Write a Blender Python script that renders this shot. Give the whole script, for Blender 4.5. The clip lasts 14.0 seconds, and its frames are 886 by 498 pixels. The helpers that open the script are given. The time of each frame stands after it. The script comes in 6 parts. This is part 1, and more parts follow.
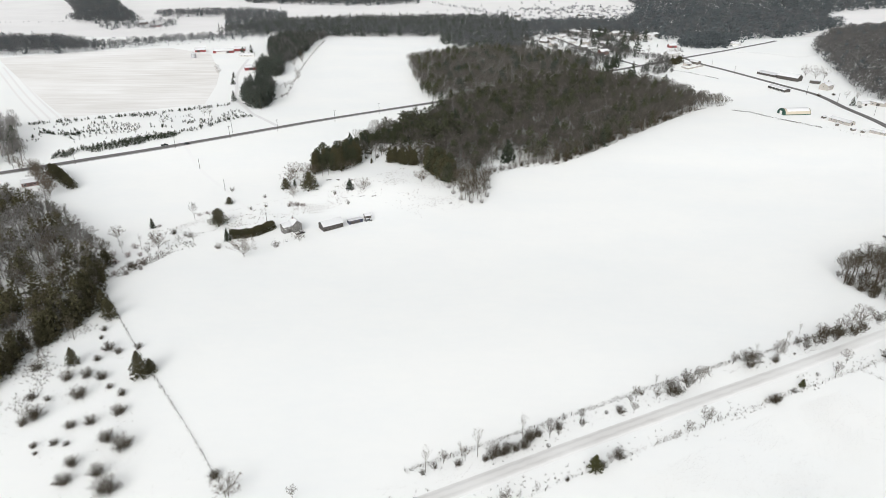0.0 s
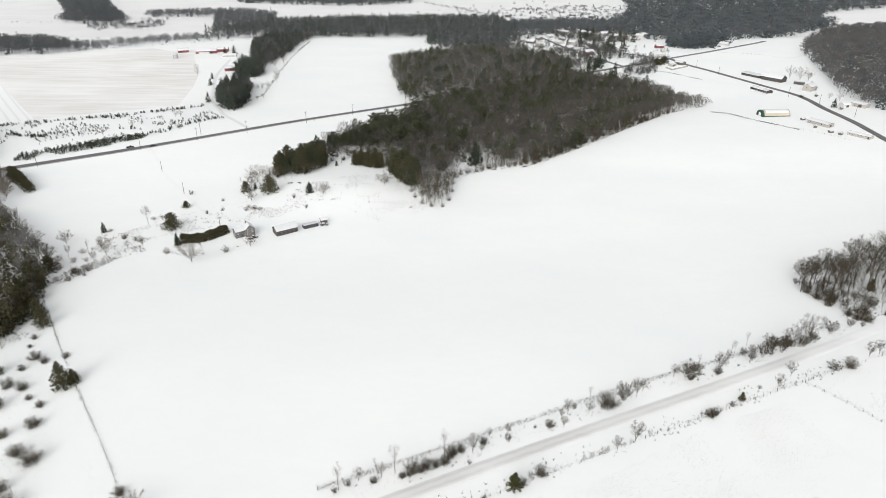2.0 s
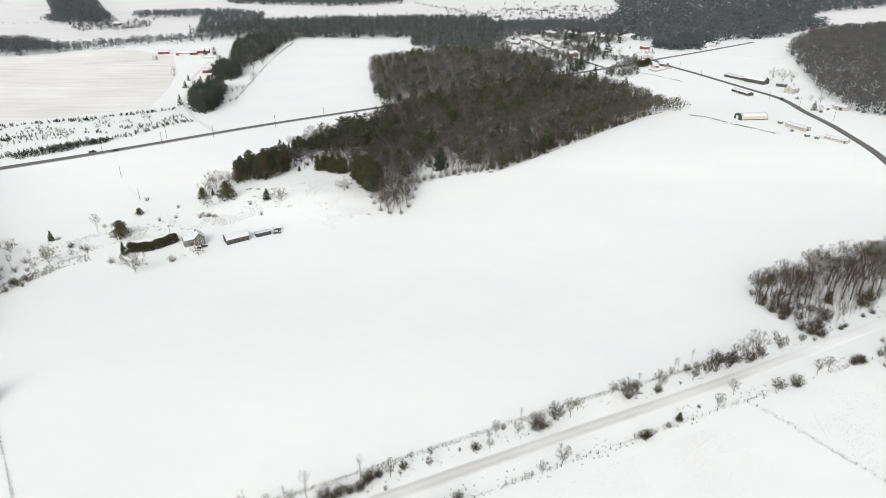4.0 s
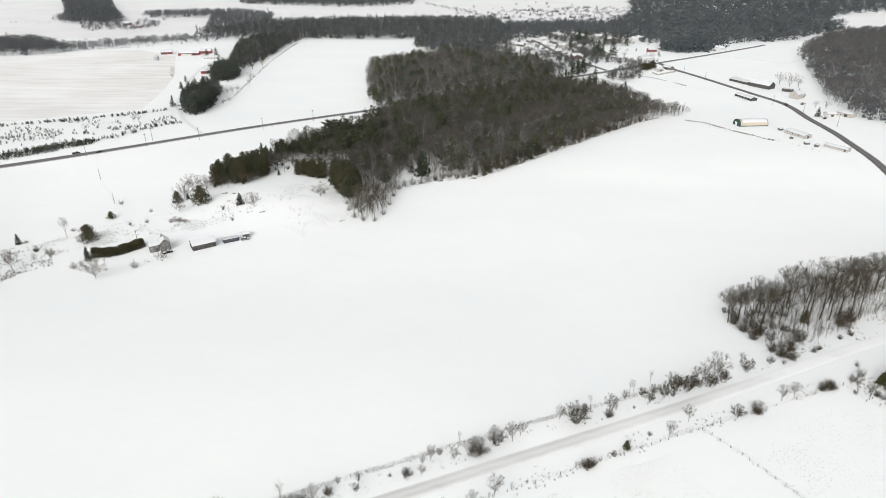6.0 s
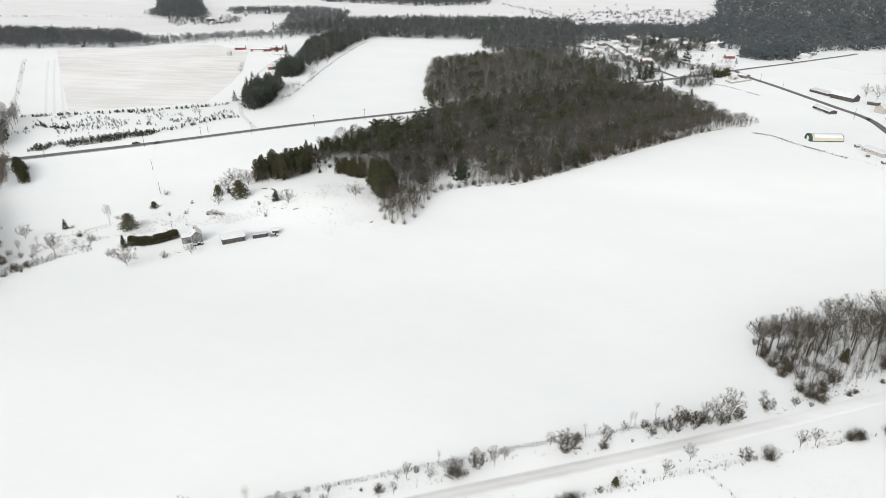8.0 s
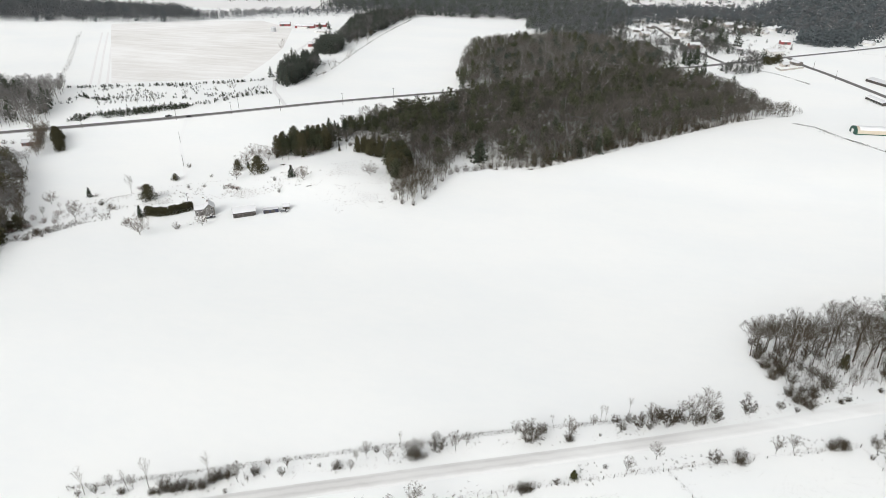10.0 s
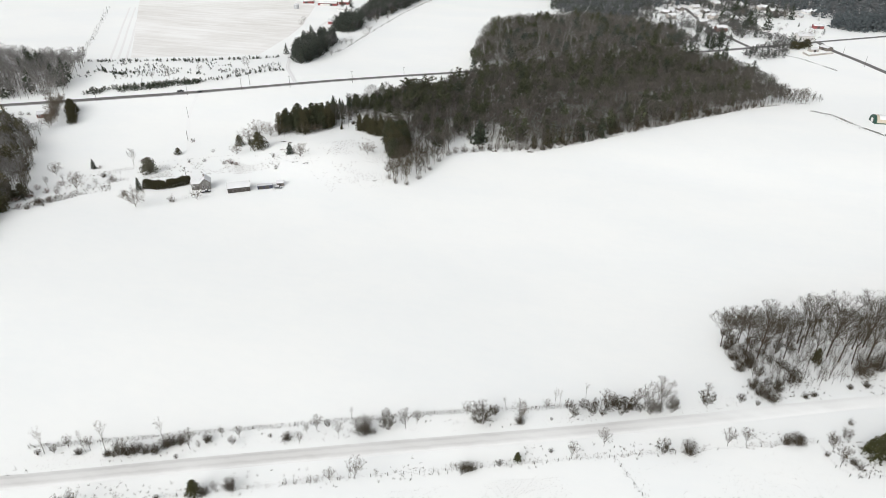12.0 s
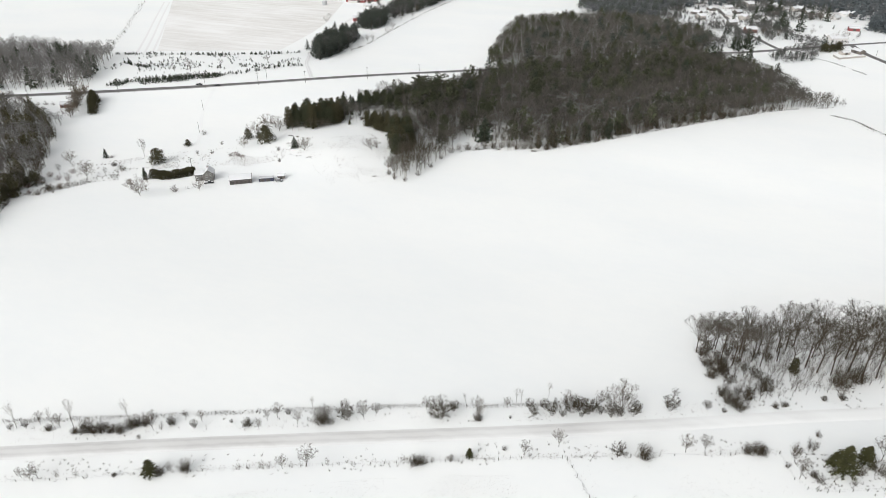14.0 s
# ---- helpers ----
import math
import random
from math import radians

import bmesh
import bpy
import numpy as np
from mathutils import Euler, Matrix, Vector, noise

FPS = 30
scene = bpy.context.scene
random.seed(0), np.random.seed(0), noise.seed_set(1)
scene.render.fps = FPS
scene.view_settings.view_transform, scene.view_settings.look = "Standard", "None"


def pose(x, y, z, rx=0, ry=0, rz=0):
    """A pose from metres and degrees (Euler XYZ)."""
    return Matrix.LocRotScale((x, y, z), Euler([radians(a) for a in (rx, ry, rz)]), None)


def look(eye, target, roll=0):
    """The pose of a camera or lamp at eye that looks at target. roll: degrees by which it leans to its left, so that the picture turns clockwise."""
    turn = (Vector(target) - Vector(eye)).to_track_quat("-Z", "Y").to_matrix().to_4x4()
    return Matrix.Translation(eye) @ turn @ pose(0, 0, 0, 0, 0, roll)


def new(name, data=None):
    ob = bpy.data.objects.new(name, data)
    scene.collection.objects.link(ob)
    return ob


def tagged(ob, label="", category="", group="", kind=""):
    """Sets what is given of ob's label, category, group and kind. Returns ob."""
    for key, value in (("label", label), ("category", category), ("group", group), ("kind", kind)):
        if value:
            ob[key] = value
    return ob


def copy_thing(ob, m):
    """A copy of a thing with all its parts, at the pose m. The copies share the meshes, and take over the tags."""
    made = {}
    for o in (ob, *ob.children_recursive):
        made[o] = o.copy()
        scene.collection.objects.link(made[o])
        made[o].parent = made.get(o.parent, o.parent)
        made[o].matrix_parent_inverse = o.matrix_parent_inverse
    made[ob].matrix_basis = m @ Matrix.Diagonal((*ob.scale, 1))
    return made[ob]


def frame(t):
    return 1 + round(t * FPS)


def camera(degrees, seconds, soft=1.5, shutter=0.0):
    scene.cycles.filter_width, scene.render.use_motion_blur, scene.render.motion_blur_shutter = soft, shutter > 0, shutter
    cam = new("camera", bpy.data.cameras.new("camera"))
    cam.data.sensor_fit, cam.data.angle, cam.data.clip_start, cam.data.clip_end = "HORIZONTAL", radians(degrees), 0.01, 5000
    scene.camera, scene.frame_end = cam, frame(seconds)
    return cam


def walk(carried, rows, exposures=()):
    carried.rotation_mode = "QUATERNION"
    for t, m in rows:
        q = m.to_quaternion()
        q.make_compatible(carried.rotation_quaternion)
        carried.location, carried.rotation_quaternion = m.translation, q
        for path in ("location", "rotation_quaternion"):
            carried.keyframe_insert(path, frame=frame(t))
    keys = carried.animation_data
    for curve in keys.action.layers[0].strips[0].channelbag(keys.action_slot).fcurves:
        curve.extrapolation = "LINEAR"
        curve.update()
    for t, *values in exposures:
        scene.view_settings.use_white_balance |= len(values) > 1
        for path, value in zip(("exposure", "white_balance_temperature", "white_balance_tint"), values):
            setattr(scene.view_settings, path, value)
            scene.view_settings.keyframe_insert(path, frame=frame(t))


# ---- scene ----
cam = camera(68.4, 14.0, 0.65)
METRES, EYE, TILT, LEAN, TURN = 190.0, 155.0, -26.3, 0.0, 0.0
ROWS = [
    (0.0, 0.0, 0.0, 0.0, -0.0, 0.0, 0.0),
    (0.5, 0.0345, 0.011, 0.0016, 0.14, -0.01, -0.06),
    (1.0, 0.0708, 0.0206, 0.0058, 0.19, -0.01, -0.07),
    (1.5, 0.1072, 0.0299, 0.0109, 0.23, 0.0, -0.07),
    (2.0, 0.1438, 0.0385, 0.016, 0.29, -0.01, -0.08),
    (2.5, 0.1798, 0.0474, 0.0221, 0.33, -0.03, -0.09),
    (3.0, 0.2148, 0.0586, 0.0293, 0.38, -0.04, -0.08),
    (3.5, 0.2489, 0.0713, 0.0365, 0.41, -0.03, -0.08),
    (4.0, 0.2835, 0.0851, 0.044, 0.43, -0.05, -0.09),
    (6.5, 0.4603, 0.1545, 0.0796, 3.47, -0.08, -1.57),
    (7.0, 0.4942, 0.1693, 0.0869, 5.37, -0.16, -2.51),
    (7.5, 0.5281, 0.1821, 0.0935, 7.26, -0.26, -3.46),
    (8.0, 0.5621, 0.1926, 0.0989, 8.54, -0.36, -4.11),
    (10.5, 0.7279, 0.2314, 0.1186, 14.32, -3.11, -7.08),
    (11.0, 0.7601, 0.2388, 0.1222, 15.45, -3.77, -7.66),
    (11.5, 0.7925, 0.2465, 0.1261, 16.14, -4.31, -8.0),
    (12.0, 0.824, 0.2541, 0.1297, 16.19, -4.44, -8.03),
    (12.5, 0.8551, 0.2614, 0.1329, 16.47, -4.52, -8.18),
    (13.0, 0.8859, 0.269, 0.1364, 17.73, -4.73, -8.75),
    (13.5, 0.9155, 0.2768, 0.1405, 18.97, -4.97, -9.29),
    (14.0, 0.9446, 0.2849, 0.1448, 19.51, -5.1, -9.51),
]
PATH = [(t, pose(0, 0, EYE, TILT, LEAN, TURN) @ pose(METRES * x, METRES * y, METRES * z, 90 + pitch, roll, yaw)) for t, x, y, z, yaw, pitch, roll in ROWS]
walk(cam, PATH, [(0.0, 0.0), (14.0, 0.0)])

# ---- light: an overcast winter sky ----
world = bpy.data.worlds.new("overcast_sky")
scene.world = world
world.use_nodes = True
wn, wl = world.node_tree.nodes, world.node_tree.links
sky = wn.new("ShaderNodeTexSky")
sky.sky_type, sky.sun_disc = "NISHITA", False
sky.sun_elevation, sky.sun_rotation = radians(32), radians(200)
sky.air_density, sky.dust_density, sky.ozone_density = 1.0, 4.0, 1.0
grey = wn.new("ShaderNodeHueSaturation")
grey.inputs["Saturation"].default_value = 0.12
wl.new(sky.outputs[0], grey.inputs["Color"])
wl.new(grey.outputs[0], wn["Background"].inputs["Color"])
wn["Background"].inputs["Strength"].default_value = 0.198

sun = new("sun", bpy.data.lights.new("sun", "SUN"))
sun.data.energy, sun.data.angle, sun.data.color = 0.14, radians(140), (1.0, 0.985, 0.96)
sun.matrix_world = look((0, 0, 400), (50, 150, 0))


# ---- materials ----
def material(name, colour, rough=0.8, metal=0.0):
    """A node material with its nodes, links and Principled shader."""
    m = bpy.data.materials.new(name)
    m.use_nodes = True
    n, l = m.node_tree.nodes, m.node_tree.links
    b = n["Principled BSDF"]
    b.inputs["Base Color"].default_value = (*colour, 1)
    b.inputs["Roughness"].default_value = rough
    b.inputs["Metallic"].default_value = metal
    b.inputs["Specular IOR Level"].default_value = 0.25
    return m, n, l, b


def noise_node(n, l, scale, detail=4.0, stretch=(1, 1, 1), coords="Object", turn=0.0):
    tc, mp, nz = n.new("ShaderNodeTexCoord"), n.new("ShaderNodeMapping"), n.new("ShaderNodeTexNoise")
    mp.inputs["Scale"].default_value = stretch
    mp.inputs["Rotation"].default_value = (0, 0, turn)
    l.new(tc.outputs[coords], mp.inputs["Vector"])
    l.new(mp.outputs[0], nz.inputs["Vector"])
    nz.inputs["Scale"].default_value, nz.inputs["Detail"].default_value = scale, detail
    return nz.outputs["Fac"]


def ramp(n, l, fac, stops):
    r = n.new("ShaderNodeValToRGB")
    while len(r.color_ramp.elements) < len(stops):
        r.color_ramp.elements.new(0.5)
    for e, (p, c) in zip(r.color_ramp.elements, stops):
        e.position, e.color = p, (*c, 1)
    l.new(fac, r.inputs[0])
    return r.outputs[0]


def mix(n, l, fac, a, b, blend="MIX"):
    m = n.new("ShaderNodeMix")
    m.data_type, m.blend_type = "RGBA", blend
    for k, v in ((0, fac), (6, a), (7, b)):
        if hasattr(v, "links"):
            l.new(v, m.inputs[k])
        else:
            m.inputs[k].default_value = (*v, 1) if isinstance(v, tuple) else v
    return m.outputs[2]


def bump(n, l, b, height, strength, distance):
    bp = n.new("ShaderNodeBump")
    bp.inputs["Strength"].default_value, bp.inputs["Distance"].default_value = strength, distance
    l.new(height, bp.inputs["Height"])
    l.new(bp.outputs[0], b.inputs["Normal"])


def weathered(name, colour, rough=0.8, scale=0.8, amount=0.35, fine=14.0, metal=0.0, relief=0.01, stretch=(1, 1, 1)):
    """A colour broken up by broad stains and fine grain, differing a little from thing to thing."""
    m, n, l, b = material(name, colour, rough, metal)
    dark = tuple(c * (1 - amount) for c in colour)
    light = tuple(min(0.9, c * (1 + amount * 0.6)) for c in colour)
    broad = ramp(n, l, noise_node(n, l, scale, 5, stretch), [(0.3, dark), (0.7, light)])
    grain = noise_node(n, l, fine, 6, stretch)
    c = mix(n, l, 0.5, broad, ramp(n, l, grain, [(0.3, dark), (0.7, light)]))
    oi = n.new("ShaderNodeObjectInfo")
    c = mix(n, l, 0.35, c, ramp(n, l, oi.outputs["Random"], [(0, dark), (1, light)]))
    l.new(c, b.inputs["Base Color"])
    bump(n, l, b, grain, 0.4, relief)
    return m


def plant(name, dark, light, rough=0.85, patches=0.06, amount=0.35, island=1.0):
    """Bark, twigs or needles: each twig and each plant has its own shade."""
    m, n, l, b = material(name, dark, rough)
    ge, oi = n.new("ShaderNodeNewGeometry"), n.new("ShaderNodeObjectInfo")
    mid = tuple((p + q) / 2 for p, q in zip(dark, light))
    c = ramp(n, l, ge.outputs["Random Per Island"], [(0, tuple(m + (v - m) * island for m, v in zip(mid, dark))), (1, tuple(m + (v - m) * island for m, v in zip(mid, light)))])
    c = mix(n, l, 0.3, c, ramp(n, l, oi.outputs["Random"], [(0, tuple(v * 0.7 for v in mid)), (1, tuple(v * 1.3 for v in mid))]))
    patch = noise_node(n, l, patches, 3)
    c = mix(n, l, amount, c, ramp(n, l, patch, [(0.35, tuple(v * 0.75 for v in dark)), (0.65, light)]))
    l.new(c, b.inputs["Base Color"])
    b.inputs["Specular IOR Level"].default_value = 0.1
    return m


def snow_material(name, tint=(0.878, 0.89, 0.872), shade=(0.842, 0.864, 0.858), relief=0.09):
    m, n, l, b = material(name, tint, 0.65)
    broad = noise_node(n, l, 0.011, 4, (1, 1.7, 1), turn=0.5)
    drift = noise_node(n, l, 0.12, 6, (1, 2.6, 1), turn=0.4)
    fine = noise_node(n, l, 1.6, 6)
    c = ramp(n, l, broad, [(0.36, shade), (0.6, tint)])
    c = mix(n, l, 0.3, c, ramp(n, l, drift, [(0.3, shade), (0.62, tint)]))
    l.new(c, b.inputs["Base Color"])
    h = n.new("ShaderNodeMath")
    h.operation = "MULTIPLY_ADD"
    l.new(fine, h.inputs[0])
    h.inputs[1].default_value = 0.35
    l.new(drift, h.inputs[2])
    bump(n, l, b, h.outputs[0], 0.35, relief)
    return m


SNOW = snow_material("snow")
# snow of the far fields, dulled in colour to give aerial haze
HAZED_SNOW = snow_material("hazed_far_snow", (0.805, 0.802, 0.795), (0.75, 0.747, 0.74))
ROOF_SNOW = snow_material("roof_snow", (0.7, 0.71, 0.715), (0.55, 0.56, 0.57), 0.06)


def stubble_material():
    """Thin snow blown over rows of straw-coloured stubble."""
    m, n, l, b = material("snowy_stubble", (0.7, 0.67, 0.62), 0.9)
    rows = noise_node(n, l, 0.9, 4, (0.03, 1.0, 1), turn=-0.58)
    streak = noise_node(n, l, 0.12, 6, (0.12, 1.0, 1), turn=-0.58)
    patch = noise_node(n, l, 0.008, 3)
    f = n.new("ShaderNodeMath")
    f.operation = "MULTIPLY"
    l.new(rows, f.inputs[0])
    l.new(streak, f.inputs[1])
    g = n.new("ShaderNodeMath")
    g.operation = "MULTIPLY"
    l.new(f.outputs[0], g.inputs[0])
    l.new(patch, g.inputs[1])
    c = ramp(n, l, g.outputs[0], [(0.07, (0.85, 0.85, 0.835)), (0.14, (0.765, 0.757, 0.733)), (0.26, (0.655, 0.64, 0.605))])
    l.new(c, b.inputs["Base Color"])
    return m


def road_material(name, dark, light, edge, drift=()):
    """Asphalt, or packed snow: worn in two pairs of wheel tracks along the U axis, ragged at the edges."""
    m, n, l, b = material(name, dark, 0.75)
    tc, sep = n.new("ShaderNodeTexCoord"), n.new("ShaderNodeSeparateXYZ")
    l.new(tc.outputs["UV"], sep.inputs[0])
    ragged = noise_node(n, l, 0.25, 6)
    a = n.new("ShaderNodeMath")
    a.operation = "MULTIPLY_ADD"
    l.new(ragged, a.inputs[0])
    a.inputs[1].default_value = 0.22
    l.new(sep.outputs["X"], a.inputs[2])
    c = ramp(n, l, a.outputs[0], [(0.10, edge), (0.2, light), (0.32, dark), (0.45, light), (0.6, light), (0.74, dark), (0.9, light), (1.0, edge)])
    mott = noise_node(n, l, 0.08, 5)
    c = mix(n, l, 0.3, c, ramp(n, l, mott, [(0.3, dark), (0.7, light)]))
    if drift:  # snow blown over the road, deeper from the first to the second x
        at, far = n.new("ShaderNodeSeparateXYZ"), n.new("ShaderNodeMapRange")
        l.new(tc.outputs["Object"], at.inputs[0])
        l.new(at.outputs["X"], far.inputs["Value"])
        far.inputs["From Min"].default_value, far.inputs["From Max"].default_value = drift
        deep, veil = n.new("ShaderNodeMath"), noise_node(n, l, 0.06, 5, (0.4, 1.6, 1), turn=-0.45)
        deep.operation = "MULTIPLY_ADD"
        l.new(veil, deep.inputs[0])
        deep.inputs[1].default_value = 0.9
        l.new(far.outputs[0], deep.inputs[2])
        c = mix(n, l, ramp(n, l, deep.outputs[0], [(0.35, (0, 0, 0)), (1.35, (1, 1, 1))]), c, (0.86, 0.87, 0.858))
    l.new(c, b.inputs["Base Color"])
    bump(n, l, b, ragged, 0.3, 0.03)
    return m


ASPHALT = road_material("salted_asphalt", (0.085, 0.08, 0.078), (0.17, 0.165, 0.16), (0.6, 0.6, 0.6))
LANE = road_material("packed_snow_lane", (0.68, 0.68, 0.672), (0.785, 0.79, 0.785), (0.85, 0.86, 0.855))
DRIFTED_LANE = road_material("drifted_packed_lane", (0.56, 0.555, 0.54), (0.68, 0.675, 0.66), (0.83, 0.835, 0.825), (110.0, 330.0))
TRACK = road_material("snowed_track", (0.845, 0.855, 0.845), (0.865, 0.876, 0.865), (0.875, 0.89, 0.876))
TRAMLINE = road_material("tramline", (0.77, 0.765, 0.75), (0.82, 0.82, 0.81), (0.86, 0.868, 0.858))
STUBBLE = stubble_material()
BARK = plant("bark", (0.056, 0.045, 0.035), (0.13, 0.108, 0.086))
TWIG = plant("twigs", (0.05, 0.043, 0.031), (0.108, 0.094, 0.07), patches=0.11, amount=0.5, island=0.5)
CROWN_TWIG = plant("grey_brown_crowns", (0.054, 0.05, 0.043), (0.13, 0.121, 0.106), patches=0.15, amount=0.65, island=0.25)
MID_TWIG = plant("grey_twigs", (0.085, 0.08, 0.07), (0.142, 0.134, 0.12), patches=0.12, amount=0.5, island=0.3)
HEDGE_TWIG = plant("hedge_twigs", (0.06, 0.049, 0.034), (0.125, 0.104, 0.075), island=0.7)
RED_TWIG = plant("reddish_twigs", (0.16, 0.1, 0.085), (0.28, 0.19, 0.165))
EDGE_BARK = plant("grey_bark", (0.11, 0.1, 0.086), (0.22, 0.2, 0.172))
PALE_BARK = plant("pale_bark", (0.15, 0.135, 0.115), (0.32, 0.295, 0.255))
PALE_TWIG = plant("pale_twigs", (0.09, 0.074, 0.056), (0.185, 0.155, 0.12), island=0.7)
SHRUB_TWIG = plant("shrub_twigs", (0.042, 0.035, 0.024), (0.1, 0.085, 0.06), island=0.7)
NEEDLE = plant("spruce_needles", (0.026, 0.034, 0.024), (0.064, 0.076, 0.052), island=0.7)
CEDAR = plant("cedar_sprays", (0.045, 0.042, 0.023), (0.102, 0.095, 0.053), patches=0.11, amount=0.45, island=0.6)
PINE = plant("pine_needles", (0.032, 0.037, 0.022), (0.082, 0.088, 0.052), island=0.7)
OLIVE_PINE = plant("olive_pine_needles", (0.04, 0.043, 0.018), (0.1, 0.098, 0.045), island=0.7)
STAND_TWIG = plant("pale_grey_crowns", (0.14, 0.136, 0.13), (0.22, 0.214, 0.205), patches=0.14, amount=0.5, island=0.3)
# needles of the middle distance, paled a little to carry haze
MID_NEEDLE = plant("lightly_hazed_needles", (0.05, 0.06, 0.051), (0.084, 0.096, 0.08), patches=0.08, amount=0.3, island=0.5)
# FAR_BARK, FAR_TWIG and FAR_NEEDLE hold distance haze in their pale bluish colours
FAR_BARK = plant("hazed_bark", (0.1, 0.102, 0.105), (0.15, 0.152, 0.156))
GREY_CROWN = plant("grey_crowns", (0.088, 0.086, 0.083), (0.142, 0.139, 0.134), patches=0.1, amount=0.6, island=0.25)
FAR_TWIG = plant("hazed_twigs", (0.082, 0.087, 0.09), (0.126, 0.132, 0.136), patches=0.07, amount=0.5, island=0.3)
FAR_NEEDLE = plant("hazed_needles", (0.074, 0.088, 0.093), (0.106, 0.122, 0.128), patches=0.07, amount=0.45, island=0.35)
CLOD = plant("frosted_stubble", (0.25, 0.238, 0.222), (0.46, 0.445, 0.425))
STRAW = plant("dry_weeds", (0.13, 0.108, 0.09), (0.27, 0.235, 0.195))
POST_WOOD = weathered("weathered_post_wood", (0.12, 0.105, 0.09))
WIRE = weathered("galvanised_wire", (0.25, 0.25, 0.26), 0.5, metal=0.6)


# ---- geometry helpers ----
class Geo:
    """Collects vertices and faces of one mesh."""

    def __init__(self):
        self.v, self.f = [], []

    def tube(self, p0, p1, r0, r1, n=4):
        p0, p1 = Vector(p0), Vector(p1)
        d = (p1 - p0).normalized()
        a = d.orthogonal().normalized()
        b = d.cross(a)
        k = len(self.v)
        for p, r in ((p0, r0), (p1, r1)):
            for i in range(n):
                t = math.tau * i / n
                self.v.append(p + (a * math.cos(t) + b * math.sin(t)) * r)
        for i in range(n):
            j = (i + 1) % n
            self.f.append((k + i, k + j, k + n + j, k + n + i))
        return self

    def capped(self, p0, p1, r0, r1, n=8):
        k = len(self.v)
        self.tube(p0, p1, r0, r1, n)
        self.f.append(tuple(k + i for i in reversed(range(n))))
        self.f.append(tuple(k + n + i for i in range(n)))
        return self

    def sliver(self, p0, p1, w, side):
        """A thin tapering twig: one long triangle."""
        k = len(self.v)
        self.v += [p0 - side * (w / 2), p0 + side * (w / 2), p1]
        self.f.append((k, k + 1, k + 2))

    def frond(self, root, tip, w, side):
        """A flat spray of needles: two triangles, widest past the middle."""
        k = len(self.v)
        mid = root.lerp(tip, 0.55)
        self.v += [root, mid - side * w, tip, mid + side * w]
        self.f += [(k, k + 1, k + 2), (k, k + 2, k + 3)]

    def box(self, x0, y0, z0, x1, y1, z1):
        k = len(self.v)
        self.v += [Vector(p) for p in ((x0, y0, z0), (x1, y0, z0), (x1, y1, z0), (x0, y1, z0), (x0, y0, z1), (x1, y0, z1), (x1, y1, z1), (x0, y1, z1))]
        self.f += [tuple(k + i for i in q) for q in ((3, 2, 1, 0), (4, 5, 6, 7), (0, 1, 5, 4), (1, 2, 6, 5), (2, 3, 7, 6), (3, 0, 4, 7))]
        return self

    def prism(self, outline, a, b, axis="x"):
        """An outline of (u, z) pushed from a to b along x (u is y) or along y (u is x)."""
        k, n = len(self.v), len(outline)
        for w in (a, b):
            for u, z in outline:
                self.v.append(Vector((w, u, z)) if axis == "x" else Vector((u, w, z)))
        for i in range(n):
            j = (i + 1) % n
            self.f.append((k + i, k + j, k + n + j, k + n + i))
        self.f.append(tuple(k + i for i in reversed(range(n))))
        self.f.append(tuple(k + n + i for i in range(n)))
        return self

    def mesh(self, name, mat, bevel=0.0, smooth=False):
        me = bpy.data.meshes.new(name)
        me.from_pydata([tuple(p) for p in self.v], [], self.f)
        bm = bmesh.new()
        bm.from_mesh(me)
        if len(bm.faces) < 4000 and not any(len(f.verts) == 3 for f in bm.faces):
            bmesh.ops.recalc_face_normals(bm, faces=bm.faces)
        if bevel:
            bmesh.ops.bevel(bm, geom=bm.edges[:], offset=bevel, segments=1, affect="EDGES")
        bm.to_mesh(me)
        bm.free()
        if smooth:
            me.shade_smooth()
        me.materials.append(mat)
        return me


def part(name, geo, mat, parent, label="", bevel=0.0, smooth=False):
    """One mesh object under a thing or under a part."""
    ob = new(name, geo.mesh(name, mat, bevel, smooth) if isinstance(geo, Geo) else geo)
    ob.parent = parent
    return tagged(ob, label)


def thing(name, m, label, category, group="", kind=""):
    ob = new(name)
    ob.empty_display_size = 0.5
    ob.matrix_basis = m
    return tagged(ob, label, category, group, kind)


def smooth_step(v, a, b):
    t = min(1.0, max(0.0, (v - a) / (b - a)))
    return t * t * (3 - 2 * t)


def ground_z(x, y):
    """The lie of the land: nearly flat, a shallow hollow at the farmyard, a knoll by the wood, lower fields far off."""
    z = -4.5 * smooth_step(y, 200, 340) * (1 - smooth_step(y, 430, 520) * 0.6)
    z += 5 * math.exp(-(((x + 48) / 38) ** 2) - ((y - 418) / 36) ** 2)
    z -= 3 * smooth_step(y, 560, 680)
    z -= 9 * smooth_step(y, 900, 1350)
    return z


def stand(x, y, turn=0.0, sink=0.0):
    return pose(x, y, ground_z(x, y) - sink, 0, 0, turn)


def along(points, step):
    """Points at even steps along a smoothed line, each with its heading."""
    pts = [Vector((*p, 0)) for p in points]
    ext = [pts[0] * 2 - pts[1], *pts, pts[-1] * 2 - pts[-2]]
    out = []
    for a, b, c, d in zip(ext, ext[1:], ext[2:], ext[3:]):
        n = max(1, int((c - b).length / step))
        for i in range(n):
            t = i / n
            out.append(0.5 * (2 * b + (c - a) * t + (2 * a - 5 * b + 4 * c - d) * t * t + (3 * b - a - 3 * c + d) * t ** 3))
    out.append(pts[-1])
    return [(p, (out[min(i + 1, len(out) - 1)] - out[max(i - 1, 0)]).normalized()) for i, p in enumerate(out)]


